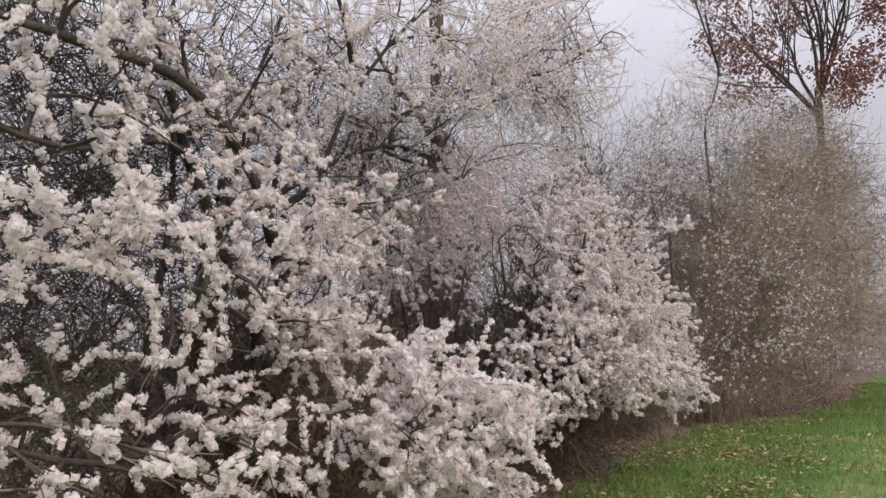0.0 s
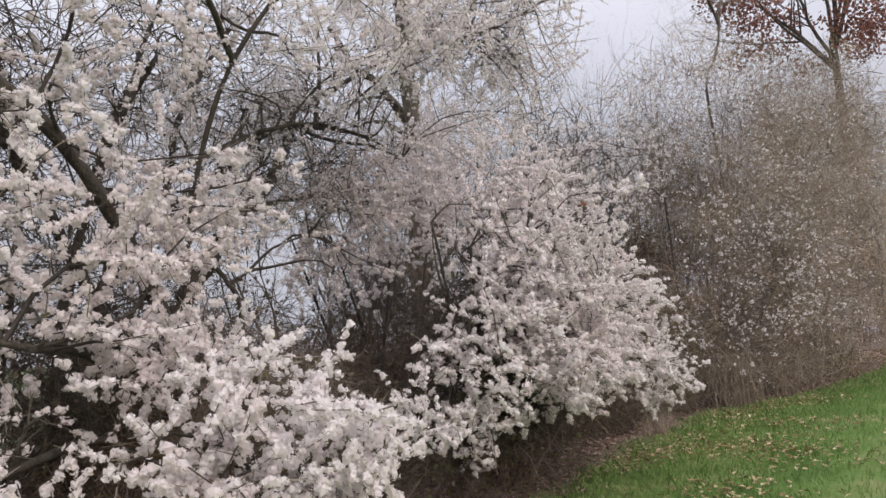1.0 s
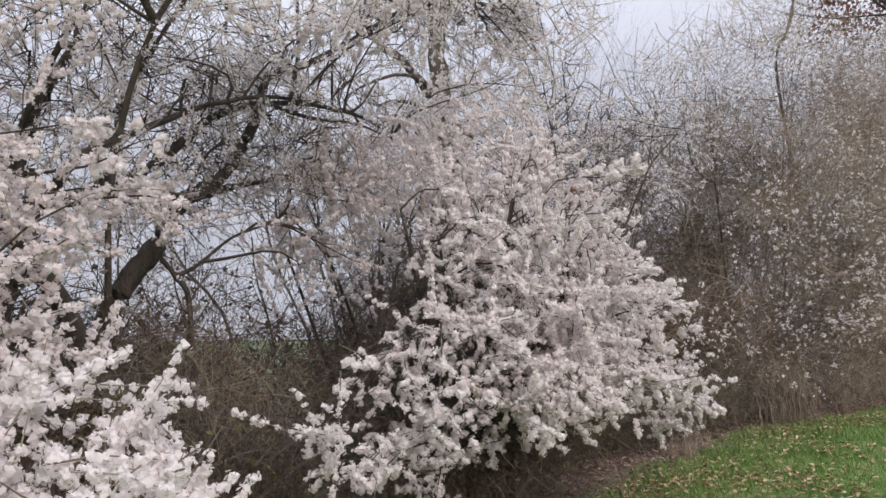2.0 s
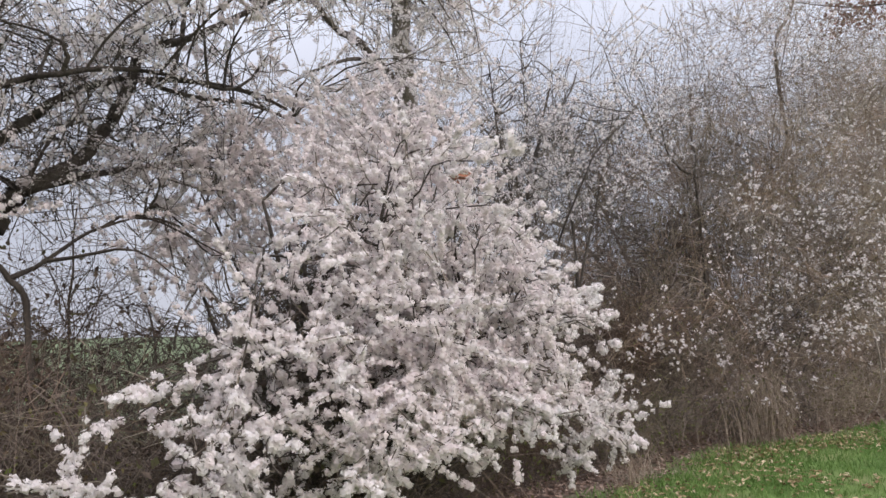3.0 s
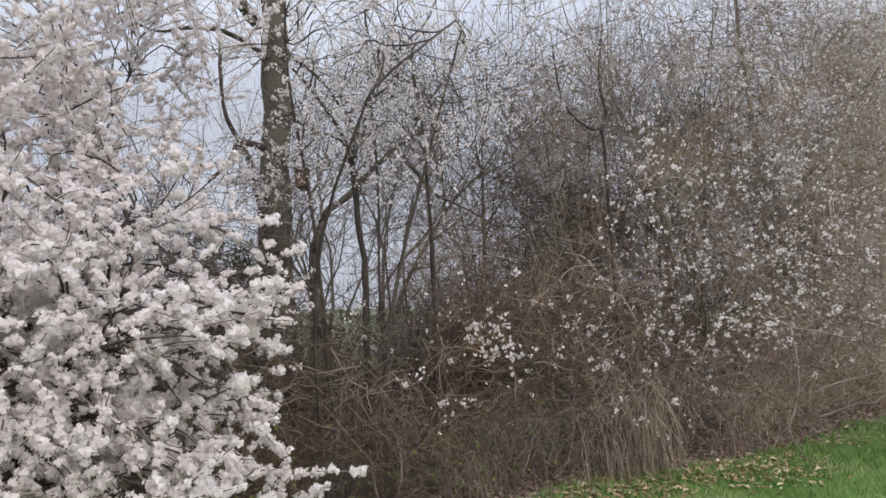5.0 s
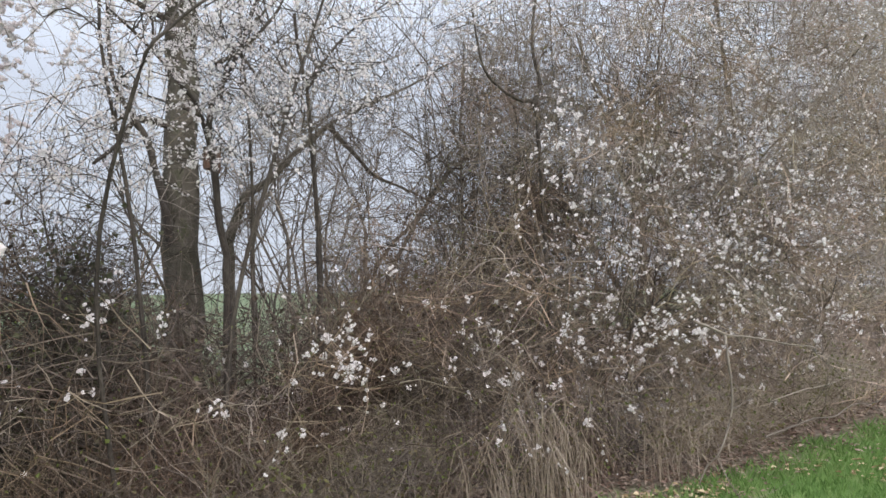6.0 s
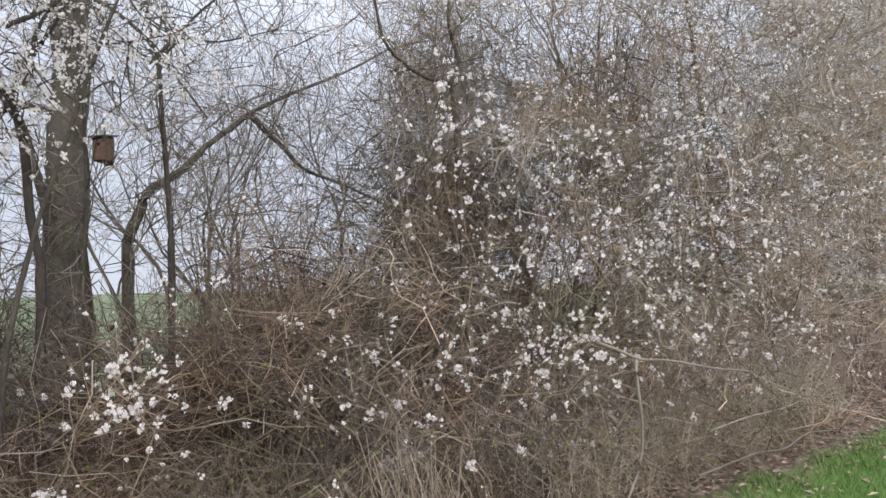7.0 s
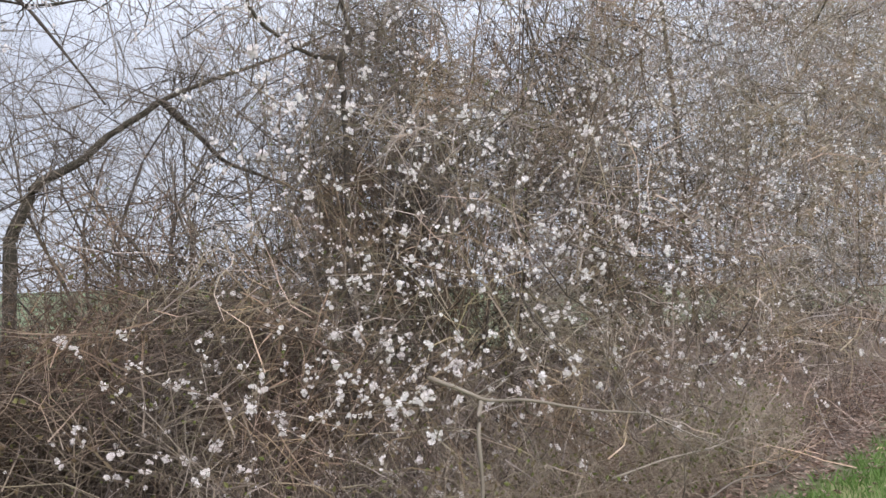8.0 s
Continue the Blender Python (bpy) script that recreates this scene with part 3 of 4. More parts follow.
REGIONS = [  # centre, radii, boughs, kinds, spacing
    ((2.6, 3.6, 0.9), (1.4, 0.7, 0.7), 13, FULL, 0.17),
    ((3.4, 3.0, 0.35), (0.8, 0.45, 0.4), 12, FULL, 0.16),
    ((3.75, 2.65, 0.55), (0.35, 0.3, 0.4), 8, FULL, 0.16),
    ((1.9, 3.1, 0.5), (0.9, 0.5, 0.5), 9, FULL, 0.15),
    ((6.4, 5.4, 2.4), (1.1, 0.5, 0.6), 14, FULL, 0.26),
    ((1.8, 3.5, 2.3), (1.2, 0.8, 0.8), 10, FULL, 0.16),
    ((3.5, 3.9, 2.4), (1.1, 0.9, 0.9), 12, FULL, 0.16),
    ((2.4, 4.2, 2.9), (1.3, 0.7, 0.8), 10, FULL, 0.16),
    ((3.2, 4.4, 3.8), (1.8, 1.0, 0.9), 13, FULL, 0.16),
    ((5.4, 4.4, 4.3), (1.7, 1.0, 0.8), 16, FULL, 0.14),
    ((7.4, 4.4, 4.9), (1.6, 0.9, 0.9), 16, FULL, 0.13),
    ((8.3, 4.2, 5.3), (1.3, 0.8, 0.9), 12, FINE, 0.12),
    ((8.3, 4.3, 4.0), (0.5, 0.4, 0.5), 8, FINE, 0.14),
    ((6.6, 5.3, 3.5), (1.4, 0.8, 0.9), 22, FINE, 0.15),
    ((5.0, 5.6, 3.2), (1.0, 0.9, 1.0), 24, FINE, 0.18),
    ((3.0, 5.4, 2.6), (1.3, 0.8, 1.3), 14, FULL, 0.24),
]
for c, r, count, kinds, every in REGIONS:
    for _ in range(count):
        p = inside(c, r)
        bough(tree, nearest(skeleton, p), p, kinds, every, rnd(0, 0.25), rnd(0.009, 0.016))

# dark twigs behind the blossom, their colour standing in for the crown's shade
fill(tree, (3.2, 5.0, 3.6), (1.8, 0.8, 1.0), 22, SHADE_TWIGS)
fill(tree, (2.1, 5.1, 2.5), (1.3, 0.6, 1.1), 26, SHADE_TWIGS)
fill(tree, (2.7, 5.9, 3.2), (1.3, 0.5, 1.2), 24, SHADE_TWIGS, 1.4)
fill(tree, (5.6, 5.3, 3.6), (1.5, 0.7, 1.1), 18, SHADE_TWIGS)
fill(tree, (5.0, 5.8, 3.0), (1.0, 0.4, 1.1), 14, SHADE_TWIGS)
fill(tree, (7.4, 4.6, 4.8), (1.4, 0.7, 0.7), 14, SHADE_TWIGS)
thicket(tree, (5.6, 5.5, 3.4), (1.7, 0.5, 1.1), 220, BARK, 0.0036, (0.6, 1.3), leaves=0)
thicket(tree, (2.0, 5.4, 2.8), (1.9, 0.5, 1.0), 650, BARK, 0.0045, (0.6, 1.3), leaves=0.3)
thicket(tree, (2.6, 5.0, 1.3), (1.9, 0.5, 1.2), 900, BARK, 0.0042, leaves=0.8)

for c, r, heads in (((5.3, 4.0, 4.0), (1.2, 0.7, 0.8), 1800), ((6.5, 4.1, 4.3), (1.2, 0.7, 0.8), 1800), ((7.6, 4.2, 4.8), (1.2, 0.7, 0.8), 1900), ((8.7, 4.2, 5.0), (0.9, 0.6, 0.7), 1300), ((8.3, 4.3, 4.1), (0.5, 0.5, 0.6), 600)):
    blossom_mass(tree, c, r, heads * 0.8, 0.0275, gaps=0.03, fineness=2.2)
for c, r, heads in (
    ((1.9, 3.9, 2.7), (1.1, 0.7, 0.8), 320), ((3.3, 4.2, 3.3), (1.2, 0.8, 0.8), 1000), ((2.5, 3.6, 1.5), (1.1, 0.6, 0.7), 400), ((3.6, 3.8, 1.55), (0.65, 0.5, 0.7), 1200), ((3.4, 3.4, 0.6), (1.0, 0.5, 0.5), 350), ((3.6, 2.85, 0.6), (0.4, 0.3, 0.4), 400), ((4.05, 2.8, 0.15), (0.4, 0.3, 0.3), 350), ((3.85, 2.55, 0.6), (0.35, 0.25, 0.4), 520), ((3.85, 3.0, 0.85), (0.4, 0.3, 0.3), 450), ((1.75, 2.95, 1.42), (0.45, 0.25, 0.18), 330), ((4.75, 5.0, 2.2), (0.5, 0.3, 0.25), 420), ((4.1, 3.9, 1.35), (0.3, 0.3, 0.2), 160),
):
    blossom_mass(tree, c, r, heads * 0.75, 0.027, gaps=0.07, fineness=2.4, heart=True)
for c, r, heads in (((5.2, 5.4, 3.9), (1.5, 0.6, 0.6), 1500), ((6.6, 5.3, 3.5), (1.2, 0.5, 0.8), 1000), ((4.6, 5.1, 2.9), (0.9, 0.5, 0.7), 600), ((6.4, 5.4, 2.75), (1.1, 0.3, 0.25), 600), ((4.2, 5.2, 2.7), (1.3, 0.6, 1.0), 500), ((6.3, 5.2, 3.2), (1.3, 0.6, 1.0), 600), ((6.3, 5.5, 2.5), (1.1, 0.4, 0.5), 700), ((5.2, 5.7, 3.3), (1.2, 0.5, 1.0), 900), ((8.6, 5.0, 4.3), (1.0, 0.6, 0.7), 800), ((7.5, 4.8, 3.9), (0.8, 0.5, 0.6), 500)):
    blossom_mass(tree, c, r, heads, 0.021, gaps=0.0)

random.seed(12)
# ---- the rounded shrub, white all over, that leans out to the lawn ----
shrub = empty("blossom_shrub", up_at(7.2, 4.0))
tagged(shrub, "rounded blackthorn shrub thick with white blossom beside the lawn", "shrub")
stems = []
for k in range(9):
    a = up_at(7.2 + rnd(-0.35, 0.35), 4.1 + rnd(-0.25, 0.3)) - Vector((0, 0, 0.05))
    w = 2 * math.pi * k / 9
    tip = Vector((7.3 + 0.9 * math.cos(w), 3.9 + 0.6 * math.sin(w), rnd(1.5, 2.4)))
    stems += limb(shrub, [a, a.lerp(tip, 0.5) + Vector((0, 0, 0.25)) + ball() * 0.1, tip], rnd(0.022, 0.035), 0.01, BARK, 6, "stem")
for c, r, count, every in (
    ((7.4, 3.2, 1.25), (0.95, 0.7, 0.75), 52, 0.13),
    ((6.3, 3.2, 0.95), (0.75, 0.65, 0.65), 18, 0.14),
    ((5.55, 3.3, 0.75), (0.6, 0.4, 0.45), 9, 0.16),
    ((8.25, 3.65, 1.35), (0.6, 0.45, 0.75), 24, 0.13),
    ((7.1, 3.5, 2.05), (1.0, 0.75, 0.6), 38, 0.12),
    ((7.5, 4.1, 2.7), (0.9, 0.7, 0.5), 16, 0.14),
):
    for _ in range(count):
        p = inside(c, r)
        if p.z < (0.75 if p.x > 6.8 else 0.5) and rnd(0, 1) < 0.6:
            continue
        bough(shrub, nearest(stems, p), p, FULL, every * 1.25, rnd(0, 0.2), rnd(0.006, 0.01), droop=0.1, scale=(0.62, 0.95))
thicket(shrub, (7.1, 3.9, 1.1), (1.1, 0.45, 0.95), 900, BARK, 0.0036, leaves=0.8)
thicket(shrub, (7.0, 4.1, 0.4), (1.3, 0.35, 0.45), 420, CANE, leaves=2)
for c, r, heads in (((6.6, 2.75, 0.95), (0.7, 0.35, 0.35), 650), ((7.4, 2.9, 1.15), (0.7, 0.4, 0.4), 500), ((5.6, 3.2, 0.8), (0.65, 0.4, 0.36), 300), ((8.3, 2.9, 0.75), (0.5, 0.35, 0.35), 330), ((7.1, 3.1, 1.5), (0.9, 0.5, 0.8), 1300), ((7.1, 2.85, 1.35), (0.8, 0.35, 0.6), 700), ((6.4, 3.1, 1.4), (0.7, 0.45, 0.7), 800), ((7.2, 3.5, 2.2), (0.9, 0.6, 0.6), 1000), ((7.4, 3.9, 2.85), (0.7, 0.5, 0.4), 600)):
    blossom_mass(shrub, c, r, heads * 0.95, 0.025, gaps=0.1, fineness=3.2, heart=True)
for tip in ((8.4, 2.55, 0.73), (8.37, 2.6, 1.38), (8.67, 3.0, 1.74), (8.3, 2.75, 0.95), (7.23, 2.23, 0.93), (6.87, 2.3, 2.35), (8.75, 2.95, 1.57), (8.2, 3.0, 2.2), (9.0, 3.5, 1.65), (9.05, 3.45, 1.4), (8.98, 3.5, 1.95), (8.9, 3.6, 2.25), (8.8, 3.55, 2.55), (8.95, 3.4, 1.1), (8.75, 3.4, 0.75), (8.85, 3.6, 1.8)):
    end = Vector(tip)
    root = nearest(stems, end)
    bough(shrub, root, end - (end - root).normalized() * 0.3, FULL, 0.1, 0.08, 0.008, spread=0.6, first=0.4)


random.seed(13)
# a second flowering tree behind the shrub, its blossom finer
behind = empty("blossom_tree", up_at(8.3, 6.6))
tagged(behind, "thin white-flowering tree half hidden behind the shrub", "tree")
poles = []
for k in range(7):
    a = up_at(8.2 + rnd(-0.4, 0.4), 6.6 + rnd(-0.3, 0.3)) - Vector((0, 0, 0.05))
    w = 2 * math.pi * k / 7
    tip = Vector((7.9 + 1.1 * math.cos(w), 6.4 + 0.7 * math.sin(w), rnd(2.6, 4.4)))
    poles += limb(behind, [a, a.lerp(tip, 0.5) + ball() * 0.2, tip], rnd(0.025, 0.04), 0.01, BARK, 6, "stem")
for c, r, count in (((8.0, 6.2, 2.4), (1.4, 0.7, 0.9), 26), ((8.3, 6.4, 3.9), (1.5, 0.8, 0.9), 30)):
    for _ in range(count):
        p = inside(c, r)
        bough(behind, nearest(poles, p), p, FULL, 0.3, rnd(0, 0.2), rnd(0.005, 0.009))
for c, r, heads in (((6.9, 5.9, 2.3), (0.9, 0.6, 0.7), 600), ((7.9, 5.6, 2.9), (0.9, 0.6, 0.7), 1100), ((8.9, 6.0, 3.6), (0.9, 0.6, 0.8), 900), ((6.6, 5.2, 2.6), (0.7, 0.4, 0.5), 500), ((7.3, 4.9, 3.0), (0.7, 0.4, 0.5), 700), ((9.6, 6.2, 4.4), (1.0, 0.5, 0.7), 600)):
    blossom_mass(behind, c, r, heads * 0.65, 0.029, TWIG, gaps=0.1, fineness=2.2, heart=True)


def hedge_shrub(at, c, r, stems_n, tangles, sprays, label, pale=0.0, size=1.0):
    """A bare many-stemmed bush: stem, twig_tangle and blossom_spray parts within an uneven dome."""
    thing = empty("hedge_shrub", up_at(*at))
    tagged(thing, label, "shrub", "hedge along the lawn")
    for k in range(stems_n):
        a = up_at(at[0] + rnd(-0.5, 0.5), at[1] + rnd(-0.4, 0.4)) - Vector((0, 0, 0.05))
        b = inside(c, r)
        b.z = max(b.z, c[2])
        limb(thing, [a, a.lerp(b, 0.3) + ball() * 0.25, a.lerp(b, 0.65) + ball() * 0.35, b], rnd(0.009, 0.019), 0.004, HEDGE, 5, "stem")
    for _ in range(tangles):
        p = inside(c, r)
        z0 = ground_z(p.x, p.y)
        p.z = max(p.z, z0 + rnd(0.2, 0.5))
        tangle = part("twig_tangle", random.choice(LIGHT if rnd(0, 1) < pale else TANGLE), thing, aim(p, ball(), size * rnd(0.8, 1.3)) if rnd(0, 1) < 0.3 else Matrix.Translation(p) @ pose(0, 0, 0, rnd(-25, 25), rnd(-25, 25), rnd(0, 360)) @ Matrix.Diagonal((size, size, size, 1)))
        tagged(tangle, kind="stuff")
    for _ in range(sprays):
        p = inside(c, (r[0] * 1.02, r[1] * 1.02, r[2] * 1.02))
        if p.y > c[1]:
            p.y = 2 * c[1] - p.y
        if p.z < ground_z(p.x, p.y) + 0.3 or noise.noise(p * 0.9) < rnd(-0.4, 0.3):
            continue
        part("blossom_spray", random.choice(SPARSE), thing, aim(p, (p - Vector(c)).normalized() + ball() * 0.8, rnd(0.65, 1.1)))
    return thing


random.seed(14)
BUSH = "bare brown blackthorn bush with scattered white flowers"
LOW = "low tangle of bare twigs with a few white flowers"
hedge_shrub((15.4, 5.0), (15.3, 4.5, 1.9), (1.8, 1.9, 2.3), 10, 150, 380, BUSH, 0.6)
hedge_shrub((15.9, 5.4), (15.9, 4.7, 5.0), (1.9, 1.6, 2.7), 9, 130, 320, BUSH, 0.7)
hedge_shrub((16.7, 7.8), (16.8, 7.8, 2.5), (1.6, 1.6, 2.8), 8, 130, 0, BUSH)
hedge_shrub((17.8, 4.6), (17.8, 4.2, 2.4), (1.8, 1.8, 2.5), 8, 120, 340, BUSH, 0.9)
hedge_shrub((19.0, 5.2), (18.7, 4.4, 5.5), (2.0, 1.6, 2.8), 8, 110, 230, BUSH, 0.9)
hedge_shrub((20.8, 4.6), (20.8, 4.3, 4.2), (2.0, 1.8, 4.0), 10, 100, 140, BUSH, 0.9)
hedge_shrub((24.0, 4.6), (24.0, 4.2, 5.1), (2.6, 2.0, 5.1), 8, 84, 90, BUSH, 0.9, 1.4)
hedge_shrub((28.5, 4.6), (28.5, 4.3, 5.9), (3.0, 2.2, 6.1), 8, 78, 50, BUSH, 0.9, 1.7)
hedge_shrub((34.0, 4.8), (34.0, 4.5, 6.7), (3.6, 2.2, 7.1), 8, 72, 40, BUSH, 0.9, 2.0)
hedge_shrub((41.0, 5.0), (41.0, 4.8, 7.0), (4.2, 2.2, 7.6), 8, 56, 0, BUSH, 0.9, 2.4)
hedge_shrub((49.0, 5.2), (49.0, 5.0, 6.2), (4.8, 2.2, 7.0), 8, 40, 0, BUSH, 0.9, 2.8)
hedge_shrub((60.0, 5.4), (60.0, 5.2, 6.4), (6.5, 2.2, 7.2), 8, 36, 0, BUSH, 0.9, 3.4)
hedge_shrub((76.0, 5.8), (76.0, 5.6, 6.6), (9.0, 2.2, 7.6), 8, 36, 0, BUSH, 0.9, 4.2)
hedge_shrub((14.4, 5.4), (14.3, 5.4, 4.3), (0.9, 0.7, 1.0), 6, 34, 50, BUSH, 0.6)
# dark-coloured twigs mixed into the filling put shade into the hedge hearts
HEART = "dense heart of the bare blackthorn hedge, its shade put in as dark twigs"
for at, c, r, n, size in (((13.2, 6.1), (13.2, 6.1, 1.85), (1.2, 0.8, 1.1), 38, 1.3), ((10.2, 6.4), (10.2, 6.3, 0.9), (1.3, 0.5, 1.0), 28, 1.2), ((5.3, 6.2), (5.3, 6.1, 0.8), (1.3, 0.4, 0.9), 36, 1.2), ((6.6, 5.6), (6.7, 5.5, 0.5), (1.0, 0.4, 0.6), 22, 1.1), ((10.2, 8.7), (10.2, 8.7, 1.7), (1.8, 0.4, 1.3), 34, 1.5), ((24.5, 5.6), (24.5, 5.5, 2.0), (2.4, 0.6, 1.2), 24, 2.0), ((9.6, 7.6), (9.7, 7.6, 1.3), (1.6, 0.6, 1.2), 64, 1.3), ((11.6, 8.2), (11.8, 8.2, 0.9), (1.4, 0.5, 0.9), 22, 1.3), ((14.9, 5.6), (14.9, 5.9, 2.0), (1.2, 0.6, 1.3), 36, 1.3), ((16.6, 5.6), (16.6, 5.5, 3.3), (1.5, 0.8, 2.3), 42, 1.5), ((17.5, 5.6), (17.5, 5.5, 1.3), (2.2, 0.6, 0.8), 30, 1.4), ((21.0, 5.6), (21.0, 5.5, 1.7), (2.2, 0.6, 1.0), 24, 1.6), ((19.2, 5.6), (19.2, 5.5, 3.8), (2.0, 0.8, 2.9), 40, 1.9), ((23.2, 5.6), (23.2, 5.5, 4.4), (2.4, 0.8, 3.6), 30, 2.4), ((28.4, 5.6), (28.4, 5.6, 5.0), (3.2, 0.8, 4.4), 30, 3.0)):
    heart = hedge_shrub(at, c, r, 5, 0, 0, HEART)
    fill(heart, c, r, n, SHADE_TWIGS + TANGLE + TANGLE if c[0] > 13 else SHADE_TWIGS + TANGLE, size)
hedge_shrub((13.6, 4.6), (13.5, 4.5, 1.2), (1.0, 1.2, 1.1), 8, 60, 100, BUSH, 0.2)
hedge_shrub((12.0, 5.3), (11.9, 5.2, 0.9), (1.2, 1.2, 1.1), 8, 70, 60, LOW)
hedge_shrub((10.0, 5.3), (10.0, 5.2, 0.9), (1.1, 0.9, 0.9), 8, 45, 30, LOW)
hedge_shrub((13.4, 6.8), (13.4, 6.7, 1.2), (1.3, 0.9, 1.3), 8, 76, 30, LOW)
hedge_shrub((14.6, 8.4), (14.6, 8.4, 0.9), (1.3, 0.8, 1.4), 6, 46, 0, LOW)
hedge_shrub((17.6, 8.8), (17.8, 8.8, 1.2), (1.8, 0.9, 1.6), 6, 46, 0, LOW, 0.4)
hedge_shrub((21.5, 8.4), (21.5, 8.4, 1.4), (2.2, 0.9, 1.8), 6, 46, 0, LOW, 0.4)
hedge_shrub((8.0, 6.9), (8.0, 6.9, 0.6), (1.5, 0.7, 1.2), 6, 60, 0, LOW)
hedge_shrub((5.4, 7.0), (5.4, 7.0, 0.5), (1.7, 0.7, 1.2), 6, 70, 0, LOW)
hedge_shrub((2.6, 6.8), (2.5, 6.5, 0.9), (1.5, 0.7, 1.7), 6, 84, 0, LOW)
hedge_shrub((-0.2, 6.4), (-0.2, 6.1, 0.9), (1.6, 0.8, 1.8), 6, 70, 0, LOW)
hedge_shrub((10.4, 7.2), (10.4, 7.2, 0.6), (1.0, 0.6, 1.1), 6, 45, 0, LOW)

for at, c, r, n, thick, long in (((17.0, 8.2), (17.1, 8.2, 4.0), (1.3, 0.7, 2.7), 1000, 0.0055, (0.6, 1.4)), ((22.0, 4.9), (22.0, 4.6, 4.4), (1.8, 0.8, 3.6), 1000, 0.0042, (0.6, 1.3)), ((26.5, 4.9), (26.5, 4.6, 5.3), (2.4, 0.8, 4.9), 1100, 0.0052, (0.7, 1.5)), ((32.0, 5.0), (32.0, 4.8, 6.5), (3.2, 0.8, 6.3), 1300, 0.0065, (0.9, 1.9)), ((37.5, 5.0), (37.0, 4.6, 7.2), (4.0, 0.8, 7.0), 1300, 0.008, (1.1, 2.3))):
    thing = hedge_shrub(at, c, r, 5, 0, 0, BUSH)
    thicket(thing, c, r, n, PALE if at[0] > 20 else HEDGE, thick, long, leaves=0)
    blossom_mass(thing, c, r, 700 if at[0] > 20 else 300, thick * 3 + 0.009, HEDGE, gaps=0.0, bare=0.7)

random.seed(15)
# the upright bush beside it, its upper branches in flower
upright = empty("flowering_bush", up_at(10.4, 4.7))
tagged(upright, "upright bush with dark forked branches and small white flowers", "shrub")
fork = []
fork += limb(upright, [(10.93, 5.5, -0.05), (10.93, 5.5, 1.2), (10.93, 5.5, 2.02), (10.86, 5.5, 2.44), (10.82, 5.5, 2.9), (10.78, 5.5, 3.13)], 0.04, 0.026, BARK, 7, "stem")
fork += limb(upright, [(10.74, 5.4, 3.11), (10.76, 5.4, 3.37), (10.93, 5.4, 3.71), (11.04, 5.4, 3.98), (11.14, 5.4, 4.3), (11.31, 5.4, 4.71)], 0.026, 0.012, BARK, 6, "stem")
fork += limb(upright, [(10.8, 5.5, 2.98), (10.7, 5.5, 3.32), (10.52, 5.5, 3.55), (10.25, 5.5, 3.81), (9.99, 5.5, 4.0)], 0.026, 0.008, BARK, 6, "stem")
fork += limb(upright, [(10.73, 5.5, 3.28), (10.51, 5.5, 3.34), (10.21, 5.5, 3.39), (9.99, 5.5, 3.47)], 0.016, 0.006, BARK, 5, "stem")
fork += limb(upright, [(10.78, 5.3, 3.29), (10.84, 5.3, 3.65), (10.98, 5.3, 3.95), (11.27, 5.3, 4.33), (11.61, 5.3, 4.68), (11.8, 5.3, 5.03)], 0.018, 0.008, BARK, 5, "stem")
fork += limb(upright, [(10.62, 5.0, 3.55), (10.79, 5.0, 3.68), (10.98, 5.0, 3.89), (11.14, 5.0, 4.11), (11.21, 5.0, 4.27)], 0.02, 0.01, BARK, 5, "stem")
fork += limb(upright, [up_at(9.9, 4.6) - Vector((0, 0, 0.05)), (9.6, 4.3, 1.8), (9.65, 3.8, 2.9), (9.8, 3.7, 3.2), (10.04, 3.6, 3.44), (10.4, 3.6, 3.75)], 0.016, 0.007, BARK, 5, "stem")
fork += limb(upright, [up_at(10.6, 4.9) - Vector((0, 0, 0.05)), (10.6, 4.7, 1.6), (10.9, 4.5, 3.0), (11.3, 4.4, 4.3)], 0.02, 0.008, BARK, 6, "stem")
fork += limb(upright, [up_at(10.2, 4.9) - Vector((0, 0, 0.05)), (10.0, 4.9, 2.2), (9.8, 5.0, 3.6), (9.9, 5.2, 4.6)], 0.018, 0.008, BARK, 6, "stem")
for _ in range(50):
    p = inside((10.5, 4.8, 3.7), (1.25, 0.7, 0.95))
    bough(upright, nearest(fork, p), p, FINE if rnd(0, 1) < 0.6 else SPARSE, 0.17, rnd(0, 0.2), rnd(0.005, 0.009))
for c, r, heads in (((10.6, 4.3, 3.4), (1.1, 0.7, 0.9), 800), ((11.5, 4.3, 4.5), (1.0, 0.6, 0.8), 600), ((10.6, 5.1, 3.6), (0.5, 0.4, 0.5), 600), ((9.8, 5.2, 2.9), (0.6, 0.4, 0.4), 600), ((11.0, 5.6, 4.0), (0.6, 0.4, 0.5), 110), ((12.3, 4.6, 4.2), (1.0, 0.6, 0.9), 450), ((13.0, 4.6, 5.3), (1.1, 0.6, 0.9), 450)):
    blossom_mass(upright, c, r, heads, 0.021, BARK, gaps=0.02, fineness=2.0, bare=0.6)


clump = empty("flowering_sprig", up_at(11.1, 4.3))
tagged(clump, "low clump of white flowers in the dead brambles", "shrub")
